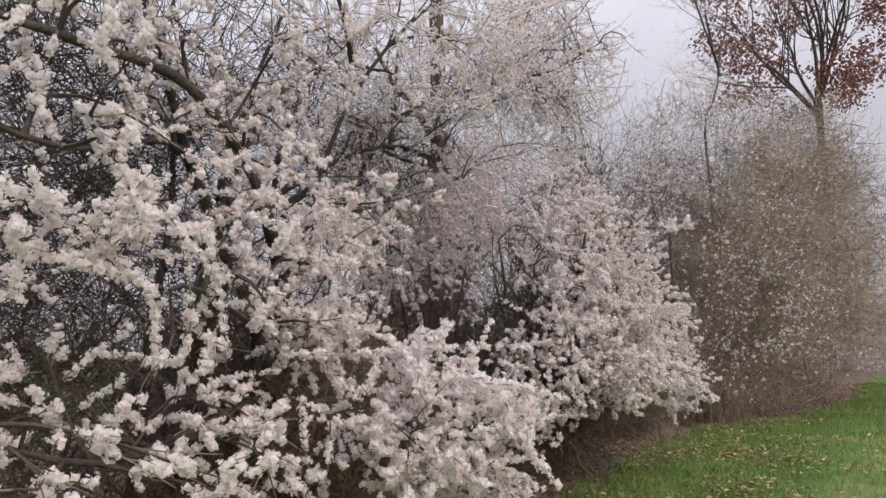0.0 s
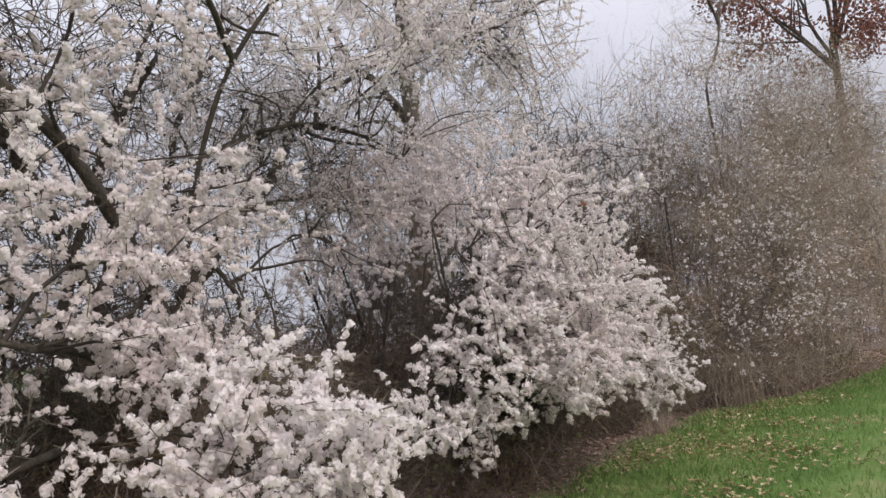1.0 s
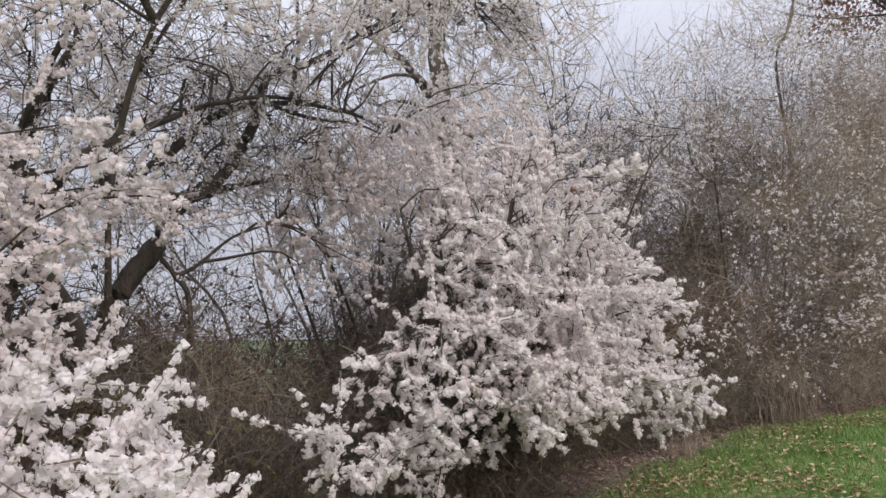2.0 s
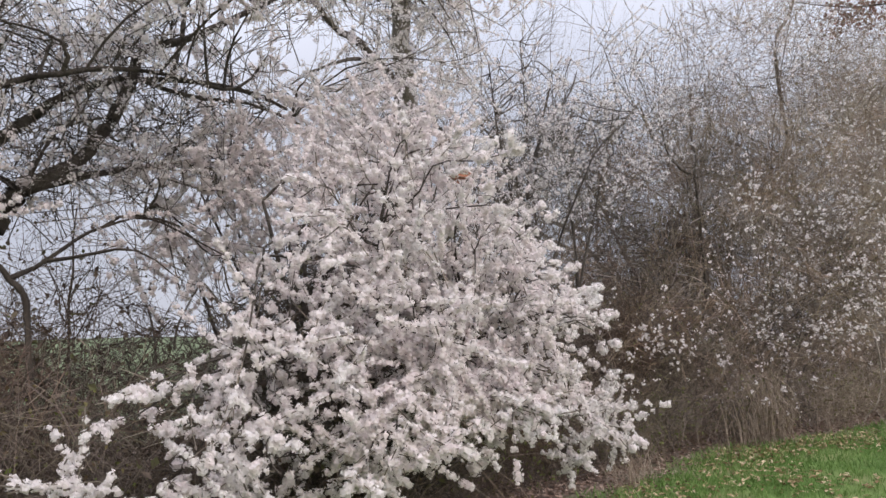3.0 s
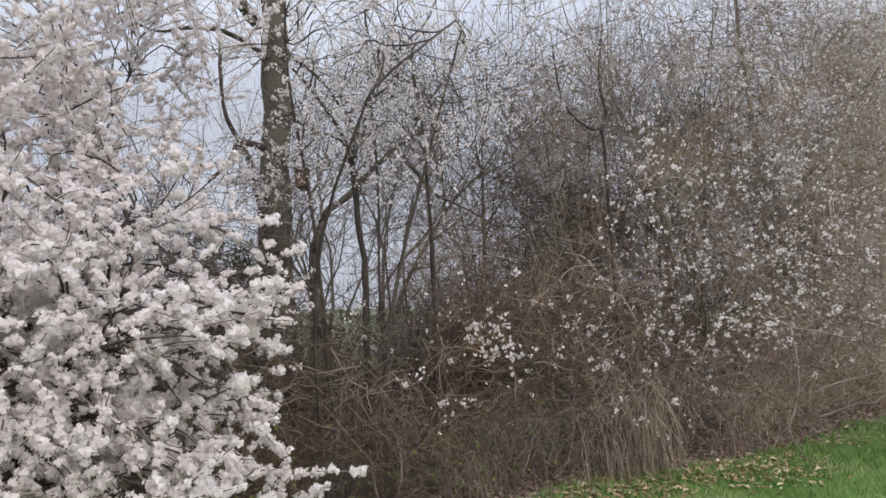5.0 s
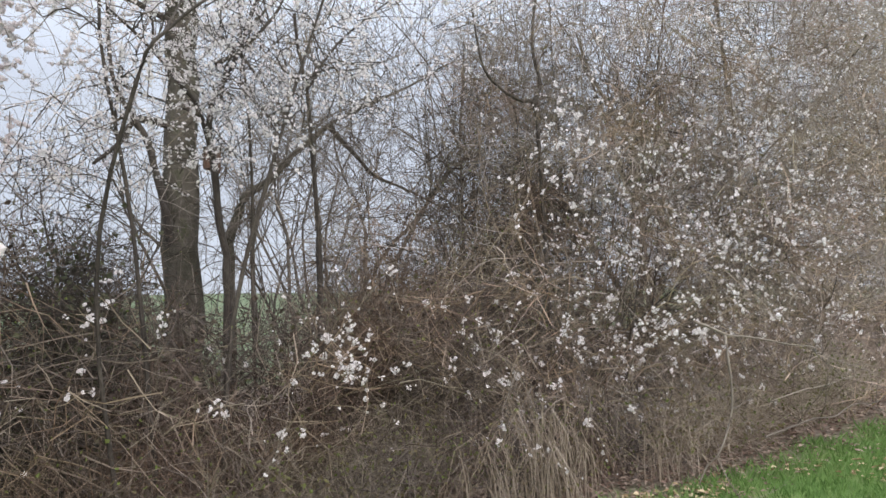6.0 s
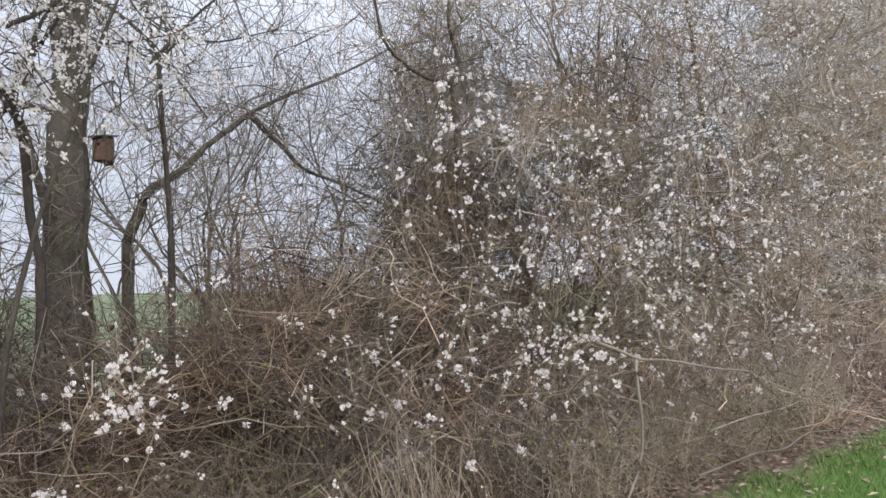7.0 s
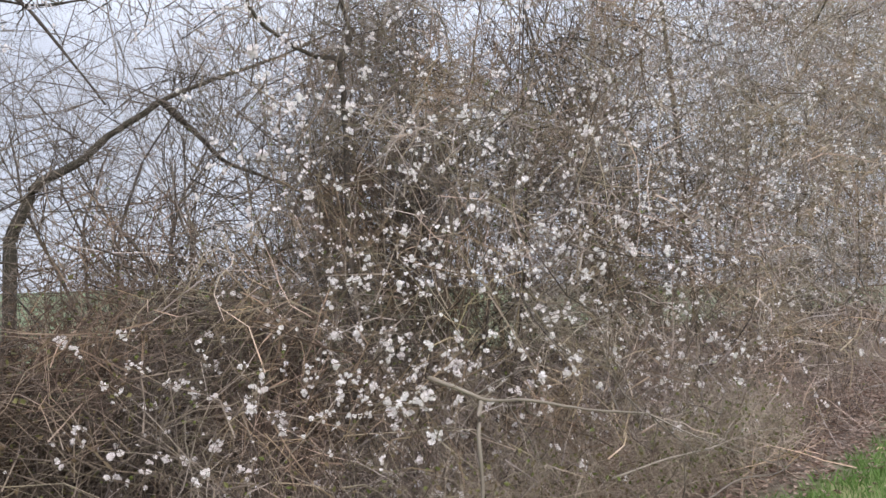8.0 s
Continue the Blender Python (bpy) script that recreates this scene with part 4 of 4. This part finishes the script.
for c, r, n in (((11.05, 4.0, 1.36), (0.32, 0.15, 0.15), 15), ((13.2, 2.95, 1.45), (0.45, 0.15, 0.13), 16), ((12.75, 3.6, 1.32), (0.25, 0.15, 0.12), 6), ((10.4, 4.1, 1.05), (0.6, 0.2, 0.25), 7), ((12.6, 3.4, 0.75), (0.8, 0.2, 0.25), 7), ((13.9, 2.9, 1.95), (1.0, 0.3, 0.3), 26), ((13.4, 3.7, 2.95), (1.0, 0.4, 0.5), 26)):
    for _ in range(n):
        p = inside(c, r)
        part("blossom_spray", random.choice(SPARSE), clump, aim(p, ball() + Vector((0, -0.4, 0)), rnd(0.7, 1.1)))


def bramble(at, c, r, count, label, kinds=BRAMBLE):
    thing = empty("bramble", up_at(*at))
    tagged(thing, label, "bramble", "brambles under the hedge")
    for _ in range(count):
        p = inside(c, r)
        p.z = max(p.z, ground_z(p.x, p.y) + 0.15)
        tagged(part("cane_tangle", random.choice(kinds), thing, Matrix.Translation(p) @ pose(0, 0, 0, rnd(-25, 25), rnd(-25, 25), rnd(0, 360))), kind="stuff")
    for _ in range(count // 2):
        a = inside(c, r)
        a.z = ground_z(a.x, a.y)
        w = rnd(0, 6.3)
        span, h = rnd(0.6, 1.3), rnd(0.5, 1.0)
        b = a + Vector((math.cos(w) * span, math.sin(w) * span, 0))
        g = Geo()
        g.tube([a.lerp(b, k / 6) + Vector((0, 0, h * math.sin(math.pi * 0.85 * k / 6))) for k in range(7)], [0.0036 - 0.0003 * k for k in range(7)], 4, 0)
        part("cane", g.mesh("cane", CANE), thing)
    return thing


random.seed(16)
FRINGE = "dry grass stalks and small leaves at the foot of the hedge"
for at, c, r, n in (((9.6, 4.5), (9.6, 4.5, 0.3), (1.3, 0.4, 0.35), 900), ((11.4, 4.3), (11.4, 4.3, 0.4), (1.2, 0.35, 0.4), 1000), ((13.0, 3.7), (13.0, 3.75, 0.45), (1.0, 0.35, 0.35), 700), ((14.6, 3.2), (14.6, 3.2, 0.6), (1.1, 0.3, 0.35), 900), ((16.6, 2.95), (16.6, 2.95, 0.7), (1.3, 0.3, 0.35), 900), ((6.9, 4.1), (6.9, 4.1, 0.1), (1.4, 0.4, 0.3), 500), ((4.9, 4.4), (4.9, 4.45, 0.45), (1.1, 0.3, 0.75), 700)):
    thing = empty("hedge_fringe", up_at(*at))
    tagged(thing, FRINGE, "undergrowth", "dry growth at the foot of the hedge")
    thicket(thing, c, r, n, STRAW if c[0] > 14 else HEDGE if c[0] < 6 or c[0] > 11 else CANE, 0.0017 if c[0] > 6 else 0.0024, (0.3, 0.75), leaves=1.4, rise=0.5, leaf=OLIVE, leaf_size=(0.02, 0.045))
UNDER = "dense brown undergrowth of old bramble and dead leaves"
for at, c, r, n, leaf in (
    ((2.4, 5.7), (2.4, 5.7, 0.6), (2.4, 0.4, 1.1), 1300, DEAD_LEAF),
    ((4.8, 5.1), (4.7, 5.1, 0.5), (1.3, 0.5, 1.0), 1200, DEAD_LEAF),
    ((6.0, 6.3), (6.0, 6.3, 0.75), (2.0, 0.4, 1.1), 1400, DEAD_LEAF),
    ((5.2, 7.4), (5.2, 7.4, 1.5), (2.0, 0.4, 1.6), 700, DEAD_LEAF),
    ((9.2, 7.1), (9.2, 7.1, 1.3), (1.5, 0.4, 1.5), 1500, DEAD_LEAF),
    ((10.0, 6.3), (10.0, 6.3, 1.2), (0.42, 0.3, 1.35), 520, IVY),
    ((11.3, 5.2), (11.3, 5.2, 0.8), (1.5, 0.4, 0.95), 900, DEAD_LEAF),
    ((14.4, 7.6), (14.4, 7.6, 1.0), (1.4, 0.4, 1.35), 900, DEAD_LEAF),
    ((13.2, 5.3), (13.3, 5.3, 1.15), (1.5, 0.5, 1.0), 1000, DEAD_LEAF),
    ((12.2, 4.5), (12.2, 4.45, 1.35), (0.6, 0.25, 0.35), 240, OLIVE),
    ((16.2, 3.9), (16.3, 3.6, 2.3), (0.9, 0.3, 0.6), 260, OLIVE),
    ((15.4, 6.0), (15.5, 6.0, 2.2), (1.2, 0.5, 1.5), 1000, DEAD_LEAF),
):
    thing = empty("undergrowth", up_at(*at))
    tagged(thing, "dark ivy-grown bush beside the tall tree" if leaf is IVY else "patch of small olive-green leaves in the bare hedge" if leaf is OLIVE else UNDER, "undergrowth", "undergrowth in the hedge")
    thicket(thing, c, r, n, BARK if leaf is IVY else HEDGE if leaf is OLIVE else CANE, leaves=2.5 if leaf is IVY else 1.2, leaf=leaf, leaf_size=(0.02, 0.045) if leaf is OLIVE else (0.03, 0.075))
DEAD = "tangle of dead brown bramble canes"
bramble((4.9, 4.6), (4.9, 4.7, 0.3), (0.9, 0.7, 0.75), 24, DEAD)
bramble((6.4, 5.4), (6.4, 5.5, 0.4), (1.2, 0.8, 0.8), 24, DEAD)
bramble((2.8, 5.4), (2.8, 5.3, 0.4), (1.6, 0.8, 0.9), 24, DEAD)
bramble((8.6, 5.3), (8.6, 5.4, 0.5), (1.0, 0.7, 0.8), 22, DEAD)
bramble((7.4, 3.7), (7.4, 3.8, 0.15), (0.9, 0.4, 0.3), 12, DEAD)
bramble((10.2, 5.0), (10.2, 4.9, 0.4), (1.0, 0.5, 0.6), 22, DEAD)
bramble((11.8, 4.7), (11.8, 4.6, 0.5), (1.0, 0.5, 0.6), 24, DEAD)
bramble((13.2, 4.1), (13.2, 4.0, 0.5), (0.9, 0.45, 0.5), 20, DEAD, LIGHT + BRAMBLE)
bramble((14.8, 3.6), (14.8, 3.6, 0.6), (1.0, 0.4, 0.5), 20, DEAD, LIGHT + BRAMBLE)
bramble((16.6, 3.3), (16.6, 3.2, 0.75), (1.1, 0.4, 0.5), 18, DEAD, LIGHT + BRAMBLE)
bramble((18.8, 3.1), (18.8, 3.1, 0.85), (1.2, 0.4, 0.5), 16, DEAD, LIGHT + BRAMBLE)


# ---- bare trees ----
def grow(wood, twigs, p, d, length, r, level, counts, wander, low=0.35):
    """Limbs into one mesh, the fine twigs into another."""
    g = wood if level < 3 else twigs
    n = 7 if level < 2 else 4 if level < 3 else 3
    line, rad = [Vector(p)], [r]
    for k in range(n):
        d = (d + ball() * wander + Vector((0, 0, 0.06))).normalized()
        line.append(line[-1] + d * length / n)
        rad.append(r * (1 - 0.65 * (k + 1) / n))
    g.tube(line, rad, 7 if level == 0 else 4 if level < 3 else 3, 0)
    if level >= len(counts):
        return
    for k in range(counts[level]):
        u = rnd(0.3 if level else low, 1.0) * n
        i = min(int(u), n - 1)
        q = line[i].lerp(line[i + 1], u - i)
        e = (d * 0.65 + ball() * 0.8 + Vector((0, 0, 0.2))).normalized()
        grow(wood, twigs, q, e, length * rnd(0.45, 0.72), rad[i] * rnd(0.4, 0.62), level + 1, counts, wander)


def bare_tree(name, label, height=6.0, r=0.1, counts=(7, 5, 5, 4), wander=0.22, bark=BARK, at=(0, 0, 0), low=0.35):
    thing = empty(name, at)
    tagged(thing, label, "tree")
    w, t = Geo(), Geo()
    grow(w, t, (0, 0, -0.1), Vector((rnd(-0.1, 0.1), rnd(-0.1, 0.1), 1)), height * 0.62, r, 0, counts, wander, low)
    m = Matrix.Translation(at)
    part("trunk", w.mesh("trunk", bark, smooth=True), thing, m)
    tagged(part("crown", t.mesh("crown", TWIG), thing, m), kind="stuff")
    return thing


def copies(kinds, spots):
    first = set()
    for x, y, size in spots:
        k = random.choice(kinds)
        m = Matrix.Translation(up_at(x, y)) @ pose(0, 0, 0, 0, 0, rnd(0, 360)) @ Matrix.Diagonal((size, size, size * rnd(0.9, 1.15), 1))
        if k.name in first:
            copy_thing(k, m)
        else:
            first.add(k.name)
            k.matrix_basis = m


random.seed(17)
BARE = "leafless grey tree with fine upright twigs behind the hedge"
KINDS = [bare_tree("bare_tree", BARE, 8.0, 0.05, (8, 5, 4, 2), 0.4) for _ in range(4)]
for k in KINDS:
    tagged(k, group="bare trees behind the hedge")
FAR_KINDS = [bare_tree("bare_tree", "leafless grey tree far across the field", 8.0, 0.06, (8, 5, 4, 0), 0.4) for _ in range(3)]
for k in FAR_KINDS:
    tagged(k, group="bare trees across the field")
spots = [(rnd(0, 30), rnd(9.5, 17), rnd(0.8, 1.25)) for _ in range(12)]
spots += [(rnd(14, 34), rnd(15, 22), rnd(1.0, 1.5)) for _ in range(7)]
spots += [(20.5, 9.0, 1.25), (24.0, 9.5, 1.45), (28.0, 10.5, 1.6)]
copies(KINDS, [(x, y, z) for x, y, z in spots if not (10.5 < x < 17 and y < 13)])
copies(FAR_KINDS, [(rnd(-5, 70), rnd(26, 60), rnd(1.2, 1.9)) for _ in range(18)])

# the tall ivy-grown tree with the nest box
tall = empty("tall_tree", up_at(11.98, 9.12))
tagged(tall, "tall tree with a straight mossy grey-brown trunk and nest box", "tree")
limb(tall, [up_at(11.98, 9.12) - Vector((0, 0, 0.15)), (11.98, 9.12, 1.6), (11.97, 9.12, 3.5), (11.96, 9.12, 5.2), (11.9, 9.12, 6.6), (11.9, 9.12, 8.0), (12.0, 9.2, 10.5), (12.1, 9.3, 13)], 0.27, 0.14, MOSSY, 14, "trunk")
for pts, r0, r1 in (
    ([(12.0, 9.1, 5.8), (11.57, 9.1, 6.15), (10.98, 9.1, 6.58), (10.36, 9.0, 6.65), (9.6, 8.9, 7.2)], 0.11, 0.04),
    ([(11.8, 9.0, 5.55), (11.13, 9.0, 5.74), (10.59, 9.0, 5.65), (10.17, 8.9, 5.45), (9.6, 8.7, 5.4)], 0.05, 0.012),
    ([(11.8, 9.0, 5.95), (11.32, 9.0, 6.26), (10.68, 9.0, 6.17), (9.93, 9.0, 5.75), (9.48, 8.9, 5.38)], 0.055, 0.012),
    ([(11.8, 9.05, 4.18), (11.36, 9.0, 4.16), (11.15, 8.9, 3.85), (10.8, 8.8, 3.5)], 0.06, 0.02),
    ([(11.78, 9.0, 2.6), (11.63, 8.9, 3.25), (11.45, 8.9, 3.87), (11.29, 8.9, 4.16), (11.0, 8.8, 4.6), (10.9, 8.7, 5.6)], 0.065, 0.02),
    ([(12.1, 9.05, 5.7), (12.65, 9.0, 5.43), (13.09, 8.9, 4.91), (13.54, 8.8, 4.31)], 0.035, 0.012),
):
    limb(tall, pts, r0, r1, BARK, 7)
for c, r, n in (((10.4, 8.6, 5.2), (1.5, 0.8, 1.6), 8), ((12.9, 8.6, 4.8), (1.6, 0.8, 1.5), 13), ((11.6, 8.4, 3.2), (2.0, 0.6, 1.2), 8), ((14.4, 8.6, 4.2), (1.6, 0.8, 1.6), 24)):
    fill(tall, c, r, n, ARCH)


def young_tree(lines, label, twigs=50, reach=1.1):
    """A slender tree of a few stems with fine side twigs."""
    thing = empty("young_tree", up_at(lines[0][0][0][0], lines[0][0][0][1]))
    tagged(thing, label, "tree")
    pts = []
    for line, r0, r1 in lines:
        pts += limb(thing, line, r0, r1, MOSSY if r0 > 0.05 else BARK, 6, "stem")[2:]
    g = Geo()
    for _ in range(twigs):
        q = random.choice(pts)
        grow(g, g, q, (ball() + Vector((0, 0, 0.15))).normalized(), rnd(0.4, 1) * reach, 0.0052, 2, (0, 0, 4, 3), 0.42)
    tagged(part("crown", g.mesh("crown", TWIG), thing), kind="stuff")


random.seed(18)
YOUNG = "slender bare young tree rising out of the hedge"
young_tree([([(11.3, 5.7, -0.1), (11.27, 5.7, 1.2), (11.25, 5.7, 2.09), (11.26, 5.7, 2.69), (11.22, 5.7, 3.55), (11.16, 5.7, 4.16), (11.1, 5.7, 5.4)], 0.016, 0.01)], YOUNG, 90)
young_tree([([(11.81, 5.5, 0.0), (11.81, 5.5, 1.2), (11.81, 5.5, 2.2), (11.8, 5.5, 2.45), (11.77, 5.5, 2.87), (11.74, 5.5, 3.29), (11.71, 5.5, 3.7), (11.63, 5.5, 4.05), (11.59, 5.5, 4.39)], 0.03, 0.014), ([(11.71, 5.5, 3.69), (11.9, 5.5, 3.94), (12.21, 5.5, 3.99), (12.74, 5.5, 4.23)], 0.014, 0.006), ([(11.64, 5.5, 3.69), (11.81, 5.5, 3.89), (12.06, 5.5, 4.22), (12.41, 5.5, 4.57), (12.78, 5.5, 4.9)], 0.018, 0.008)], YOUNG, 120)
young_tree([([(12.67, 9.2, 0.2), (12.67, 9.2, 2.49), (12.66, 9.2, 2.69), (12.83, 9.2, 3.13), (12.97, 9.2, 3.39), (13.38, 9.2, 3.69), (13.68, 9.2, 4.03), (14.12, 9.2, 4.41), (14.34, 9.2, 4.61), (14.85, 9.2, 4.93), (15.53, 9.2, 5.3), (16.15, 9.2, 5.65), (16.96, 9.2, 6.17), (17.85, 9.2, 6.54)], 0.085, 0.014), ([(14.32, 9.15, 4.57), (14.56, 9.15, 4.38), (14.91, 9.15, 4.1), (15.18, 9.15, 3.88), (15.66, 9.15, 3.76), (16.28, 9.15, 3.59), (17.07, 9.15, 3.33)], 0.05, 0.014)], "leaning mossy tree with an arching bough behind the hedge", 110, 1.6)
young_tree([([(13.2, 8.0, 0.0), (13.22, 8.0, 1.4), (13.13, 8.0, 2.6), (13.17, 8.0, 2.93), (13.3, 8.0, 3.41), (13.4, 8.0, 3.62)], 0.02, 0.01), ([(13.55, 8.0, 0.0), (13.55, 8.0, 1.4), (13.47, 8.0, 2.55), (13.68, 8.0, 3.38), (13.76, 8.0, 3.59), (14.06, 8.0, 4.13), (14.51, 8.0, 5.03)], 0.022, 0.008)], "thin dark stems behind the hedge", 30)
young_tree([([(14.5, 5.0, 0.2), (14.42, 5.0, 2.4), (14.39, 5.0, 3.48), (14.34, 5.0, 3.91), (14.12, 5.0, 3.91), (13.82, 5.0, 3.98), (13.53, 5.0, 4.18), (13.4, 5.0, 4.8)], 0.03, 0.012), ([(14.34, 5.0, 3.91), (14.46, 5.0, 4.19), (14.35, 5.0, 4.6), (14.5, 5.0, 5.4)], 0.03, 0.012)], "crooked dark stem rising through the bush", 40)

# nest box on the trunk
box_at = Vector((12.29, 8.87, 3.74))
nest = empty("nest_box", box_at)
tagged(nest, "small brown wooden nest box fixed to the tree trunk", "nest box")
turn = Matrix.Translation(box_at) @ pose(0, 0, 0, 0, 0, -52)


def plate(name, size, at, mat, parent, tilt=0, bevel=0.006):
    bm = bmesh.new()
    bmesh.ops.create_cube(bm, size=1, matrix=Matrix.Diagonal((*size, 1)))
    bmesh.ops.bevel(bm, geom=bm.edges[:], offset=bevel, segments=1, affect="EDGES")
    me = bpy.data.meshes.new(name)
    bm.to_mesh(me)
    bm.free()
    me.materials.append(mat)
    return part(name, me, parent, turn @ Matrix.Translation(at) @ pose(0, 0, 0, tilt))


plate("front_board", (0.17, 0.018, 0.27), (0, -0.09, 0), BOX_WOOD, nest)
plate("back_board", (0.13, 0.018, 0.36), (0, 0.09, 0.01), BOX_WOOD, nest)
plate("side_board", (0.018, 0.16, 0.28), (-0.076, 0, 0), BOX_WOOD, nest)
plate("side_board", (0.018, 0.16, 0.28), (0.076, 0, 0), BOX_WOOD, nest)
plate("floor_board", (0.13, 0.16, 0.018), (0, 0, -0.125), BOX_WOOD, nest)
plate("roof_board", (0.22, 0.27, 0.022), (0, -0.02, 0.165), BOX_ROOF, nest, 12)
g = Geo()
g.tube([(0, -0.1, 0.05), (0, -0.102, 0.05)], [0.018, 0.018], 12, 0, cap=True)
part("entrance_hole", g.mesh("entrance_hole", HOLE), nest, turn)

random.seed(19)
# the russet-leaved oak and the bare tree far down the hedge
oak = empty("oak_tree", up_at(39.3, 5.1))
tagged(oak, "tall oak still holding russet dead leaves", "tree")
w, t = Geo(), Geo()
w.tube([(0, 0, -0.2), (0.1, 0, 5), (-0.1, 0.1, 10.5), (0, 0, 14.6)], [0.22, 0.2, 0.19, 0.17], 8, 0)
for k in range(9):
    turn_k = 2.4 * k
    out = rnd(0.25, 1.1)
    grow(w, t, (0, 0, rnd(12.6, 14.6)), Vector((math.cos(turn_k) * out, math.sin(turn_k) * out, 1)).normalized(), rnd(6.5, 9.5), 0.105, 1, (0, 8, 5, 4), 0.2)
part("trunk", w.mesh("trunk", BARK, smooth=True), oak, Matrix.Translation(oak.location))
tagged(part("crown", t.mesh("crown", TWIG), oak, Matrix.Translation(oak.location)), kind="stuff")
leaves = Geo()
for _ in range(80):
    p = inside((0, 0, 18.2), (7.5, 6, 5.2))
    for _ in range(int(rnd(60, 130))):
        leaves.leaf(p + ball() * Vector((1.1, 1.1, 0.6)), ball().normalized(), ball().normalized(), rnd(0.14, 0.25), rnd(0.11, 0.19))
tagged(part("foliage", leaves.mesh("foliage", RUSSET), oak, Matrix.Translation(oak.location)), "russet brown clinging dead leaves", kind="stuff")
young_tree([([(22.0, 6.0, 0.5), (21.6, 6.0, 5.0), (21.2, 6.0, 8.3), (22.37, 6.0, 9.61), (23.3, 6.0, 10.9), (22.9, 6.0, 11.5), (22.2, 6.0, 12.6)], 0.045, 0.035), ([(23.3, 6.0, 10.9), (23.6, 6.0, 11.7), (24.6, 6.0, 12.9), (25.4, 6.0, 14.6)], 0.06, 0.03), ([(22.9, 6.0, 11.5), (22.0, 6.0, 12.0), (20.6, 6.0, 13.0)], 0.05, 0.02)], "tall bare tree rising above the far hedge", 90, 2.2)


random.seed(20)
# ---- dry grass tufts, the caught leaf, fallen branches ----
def dry_tuft(x, y, h, count, label):
    """Old grass that has fallen over: the blades rise, bend and hang."""
    thing = empty("dry_grass_tuft", up_at(x, y))
    tagged(thing, label, "dry grass", "dry grass tufts")
    g = Geo()
    for _ in range(count):
        p = up_at(x + random.gauss(0, 0.14), y + random.gauss(0, 0.08))
        w = random.gauss(math.pi, 1.3)
        out = Vector((math.cos(w), math.sin(w), 0)) * h * rnd(0.15, 0.75)
        k = h * rnd(0.45, 1.1)
        line = [p, p + out * 0.15 + Vector((0, 0, k * 0.55)), p + out * 0.5 + Vector((0, 0, k * 0.95)), p + out * 0.9 + Vector((0, 0, k * 0.8)), p + out * 1.15 + Vector((0, 0, k * rnd(0.25, 0.6)))]
        g.tube([q + ball() * 0.02 for q in line], [0.0026, 0.0024, 0.002, 0.0016, 0.001], 3, 0)
    tagged(part("straw", g.mesh("straw", STRAW), thing), kind="stuff")
    for _ in range(7):
        stalk = Geo()
        p = up_at(x + random.gauss(0, 0.1), y + random.gauss(0, 0.06))
        w, k = random.gauss(math.pi, 1.0), h * rnd(0.8, 1.25)
        out = Vector((math.cos(w), math.sin(w), 0)) * k * rnd(0.15, 0.4)
        stalk.tube([p, p + out * 0.2 + Vector((0, 0, k * 0.5)), p + out * 0.6 + Vector((0, 0, k * 0.9)), p + out + Vector((0, 0, k))], [0.004, 0.0034, 0.0026, 0.0014], 4, 0)
        part("stalk", stalk.mesh("stalk", STRAW), thing)


TUFT = "tuft of tall bleached dry grass leaning over"
for x, y, h, n in ((12.45, 3.45, 0.82, 80), (12.8, 3.5, 0.58, 34), (12.1, 3.6, 0.55, 34), (11.2, 4.2, 0.4, 24), (13.6, 3.2, 0.4, 30), (10.0, 3.75, 0.28, 26), (10.25, 3.8, 0.24, 20)):
    dry_tuft(x, y, h, n, TUFT)

caught = Geo()
for k in range(3):
    caught.leaf(Vector((0, 0, 0)) + ball() * 0.02, Vector((rnd(0.5, 1), rnd(-0.4, 0.1), rnd(-0.4, 0.3))).normalized(), Vector((0.2, -1, 0.4)), rnd(0.08, 0.12), rnd(0.05, 0.07))
ob = new("dry_leaf", caught.mesh("dry_leaf", material("orange_leaf", [(0.20, 0.075, 0.04), (0.34, 0.15, 0.085)], 20, 0.7)))
ob.location = (7.05, 2.95, 2.3)
tagged(ob, "curled orange-brown dead leaf caught in the blossom", "leaf")


def fallen_branch(pts, r, forks, label):
    thing = empty("fallen_branch", up_at(pts[0][0], pts[0][1]))
    tagged(thing, label, "branch", "fallen branches")
    pts = [Vector(p) for p in pts]
    crooked = [pts[0]]
    for a, b in zip(pts, pts[1:]):
        crooked += [a.lerp(b, 0.5) + ball() * 0.06, b]
    line = limb(thing, crooked, r, r * 0.35, TWIG, 6, "main_stem")
    for _ in range(forks):
        q = random.choice(line[2:])
        g = Geo()
        grow(g, g, q, (ball() + Vector((0.5, -0.2, 0.1))).normalized(), rnd(0.4, 0.8), r * 0.4, 2, (0, 0, 5, 4), 0.4)
        tagged(part("side_branch", g.mesh("side_branch", TWIG), thing), kind="stuff")


FALLEN = "pale dead branch lying in the edge of the hedge"
fallen_branch([(13.35, 2.75, 1.5), (13.6, 2.6, 1.38), (14.0, 2.45, 1.32), (14.42, 2.3, 1.25), (14.9, 2.5, 1.1)], 0.012, 8, FALLEN)
fallen_branch([(13.55, 2.6, 1.38), (13.5, 2.55, 1.0), (13.35, 2.6, 0.55), (13.3, 2.75, 0.3)], 0.012, 2, FALLEN)
fallen_branch([(14.6, 2.8, 0.45), (15.2, 2.6, 0.55), (15.9, 2.5, 0.6), (16.8, 2.45, 0.62)], 0.011, 6, FALLEN)
fallen_branch([(15.0, 2.9, 0.7), (15.9, 2.7, 0.78), (17.0, 2.6, 0.8)], 0.009, 6, FALLEN)
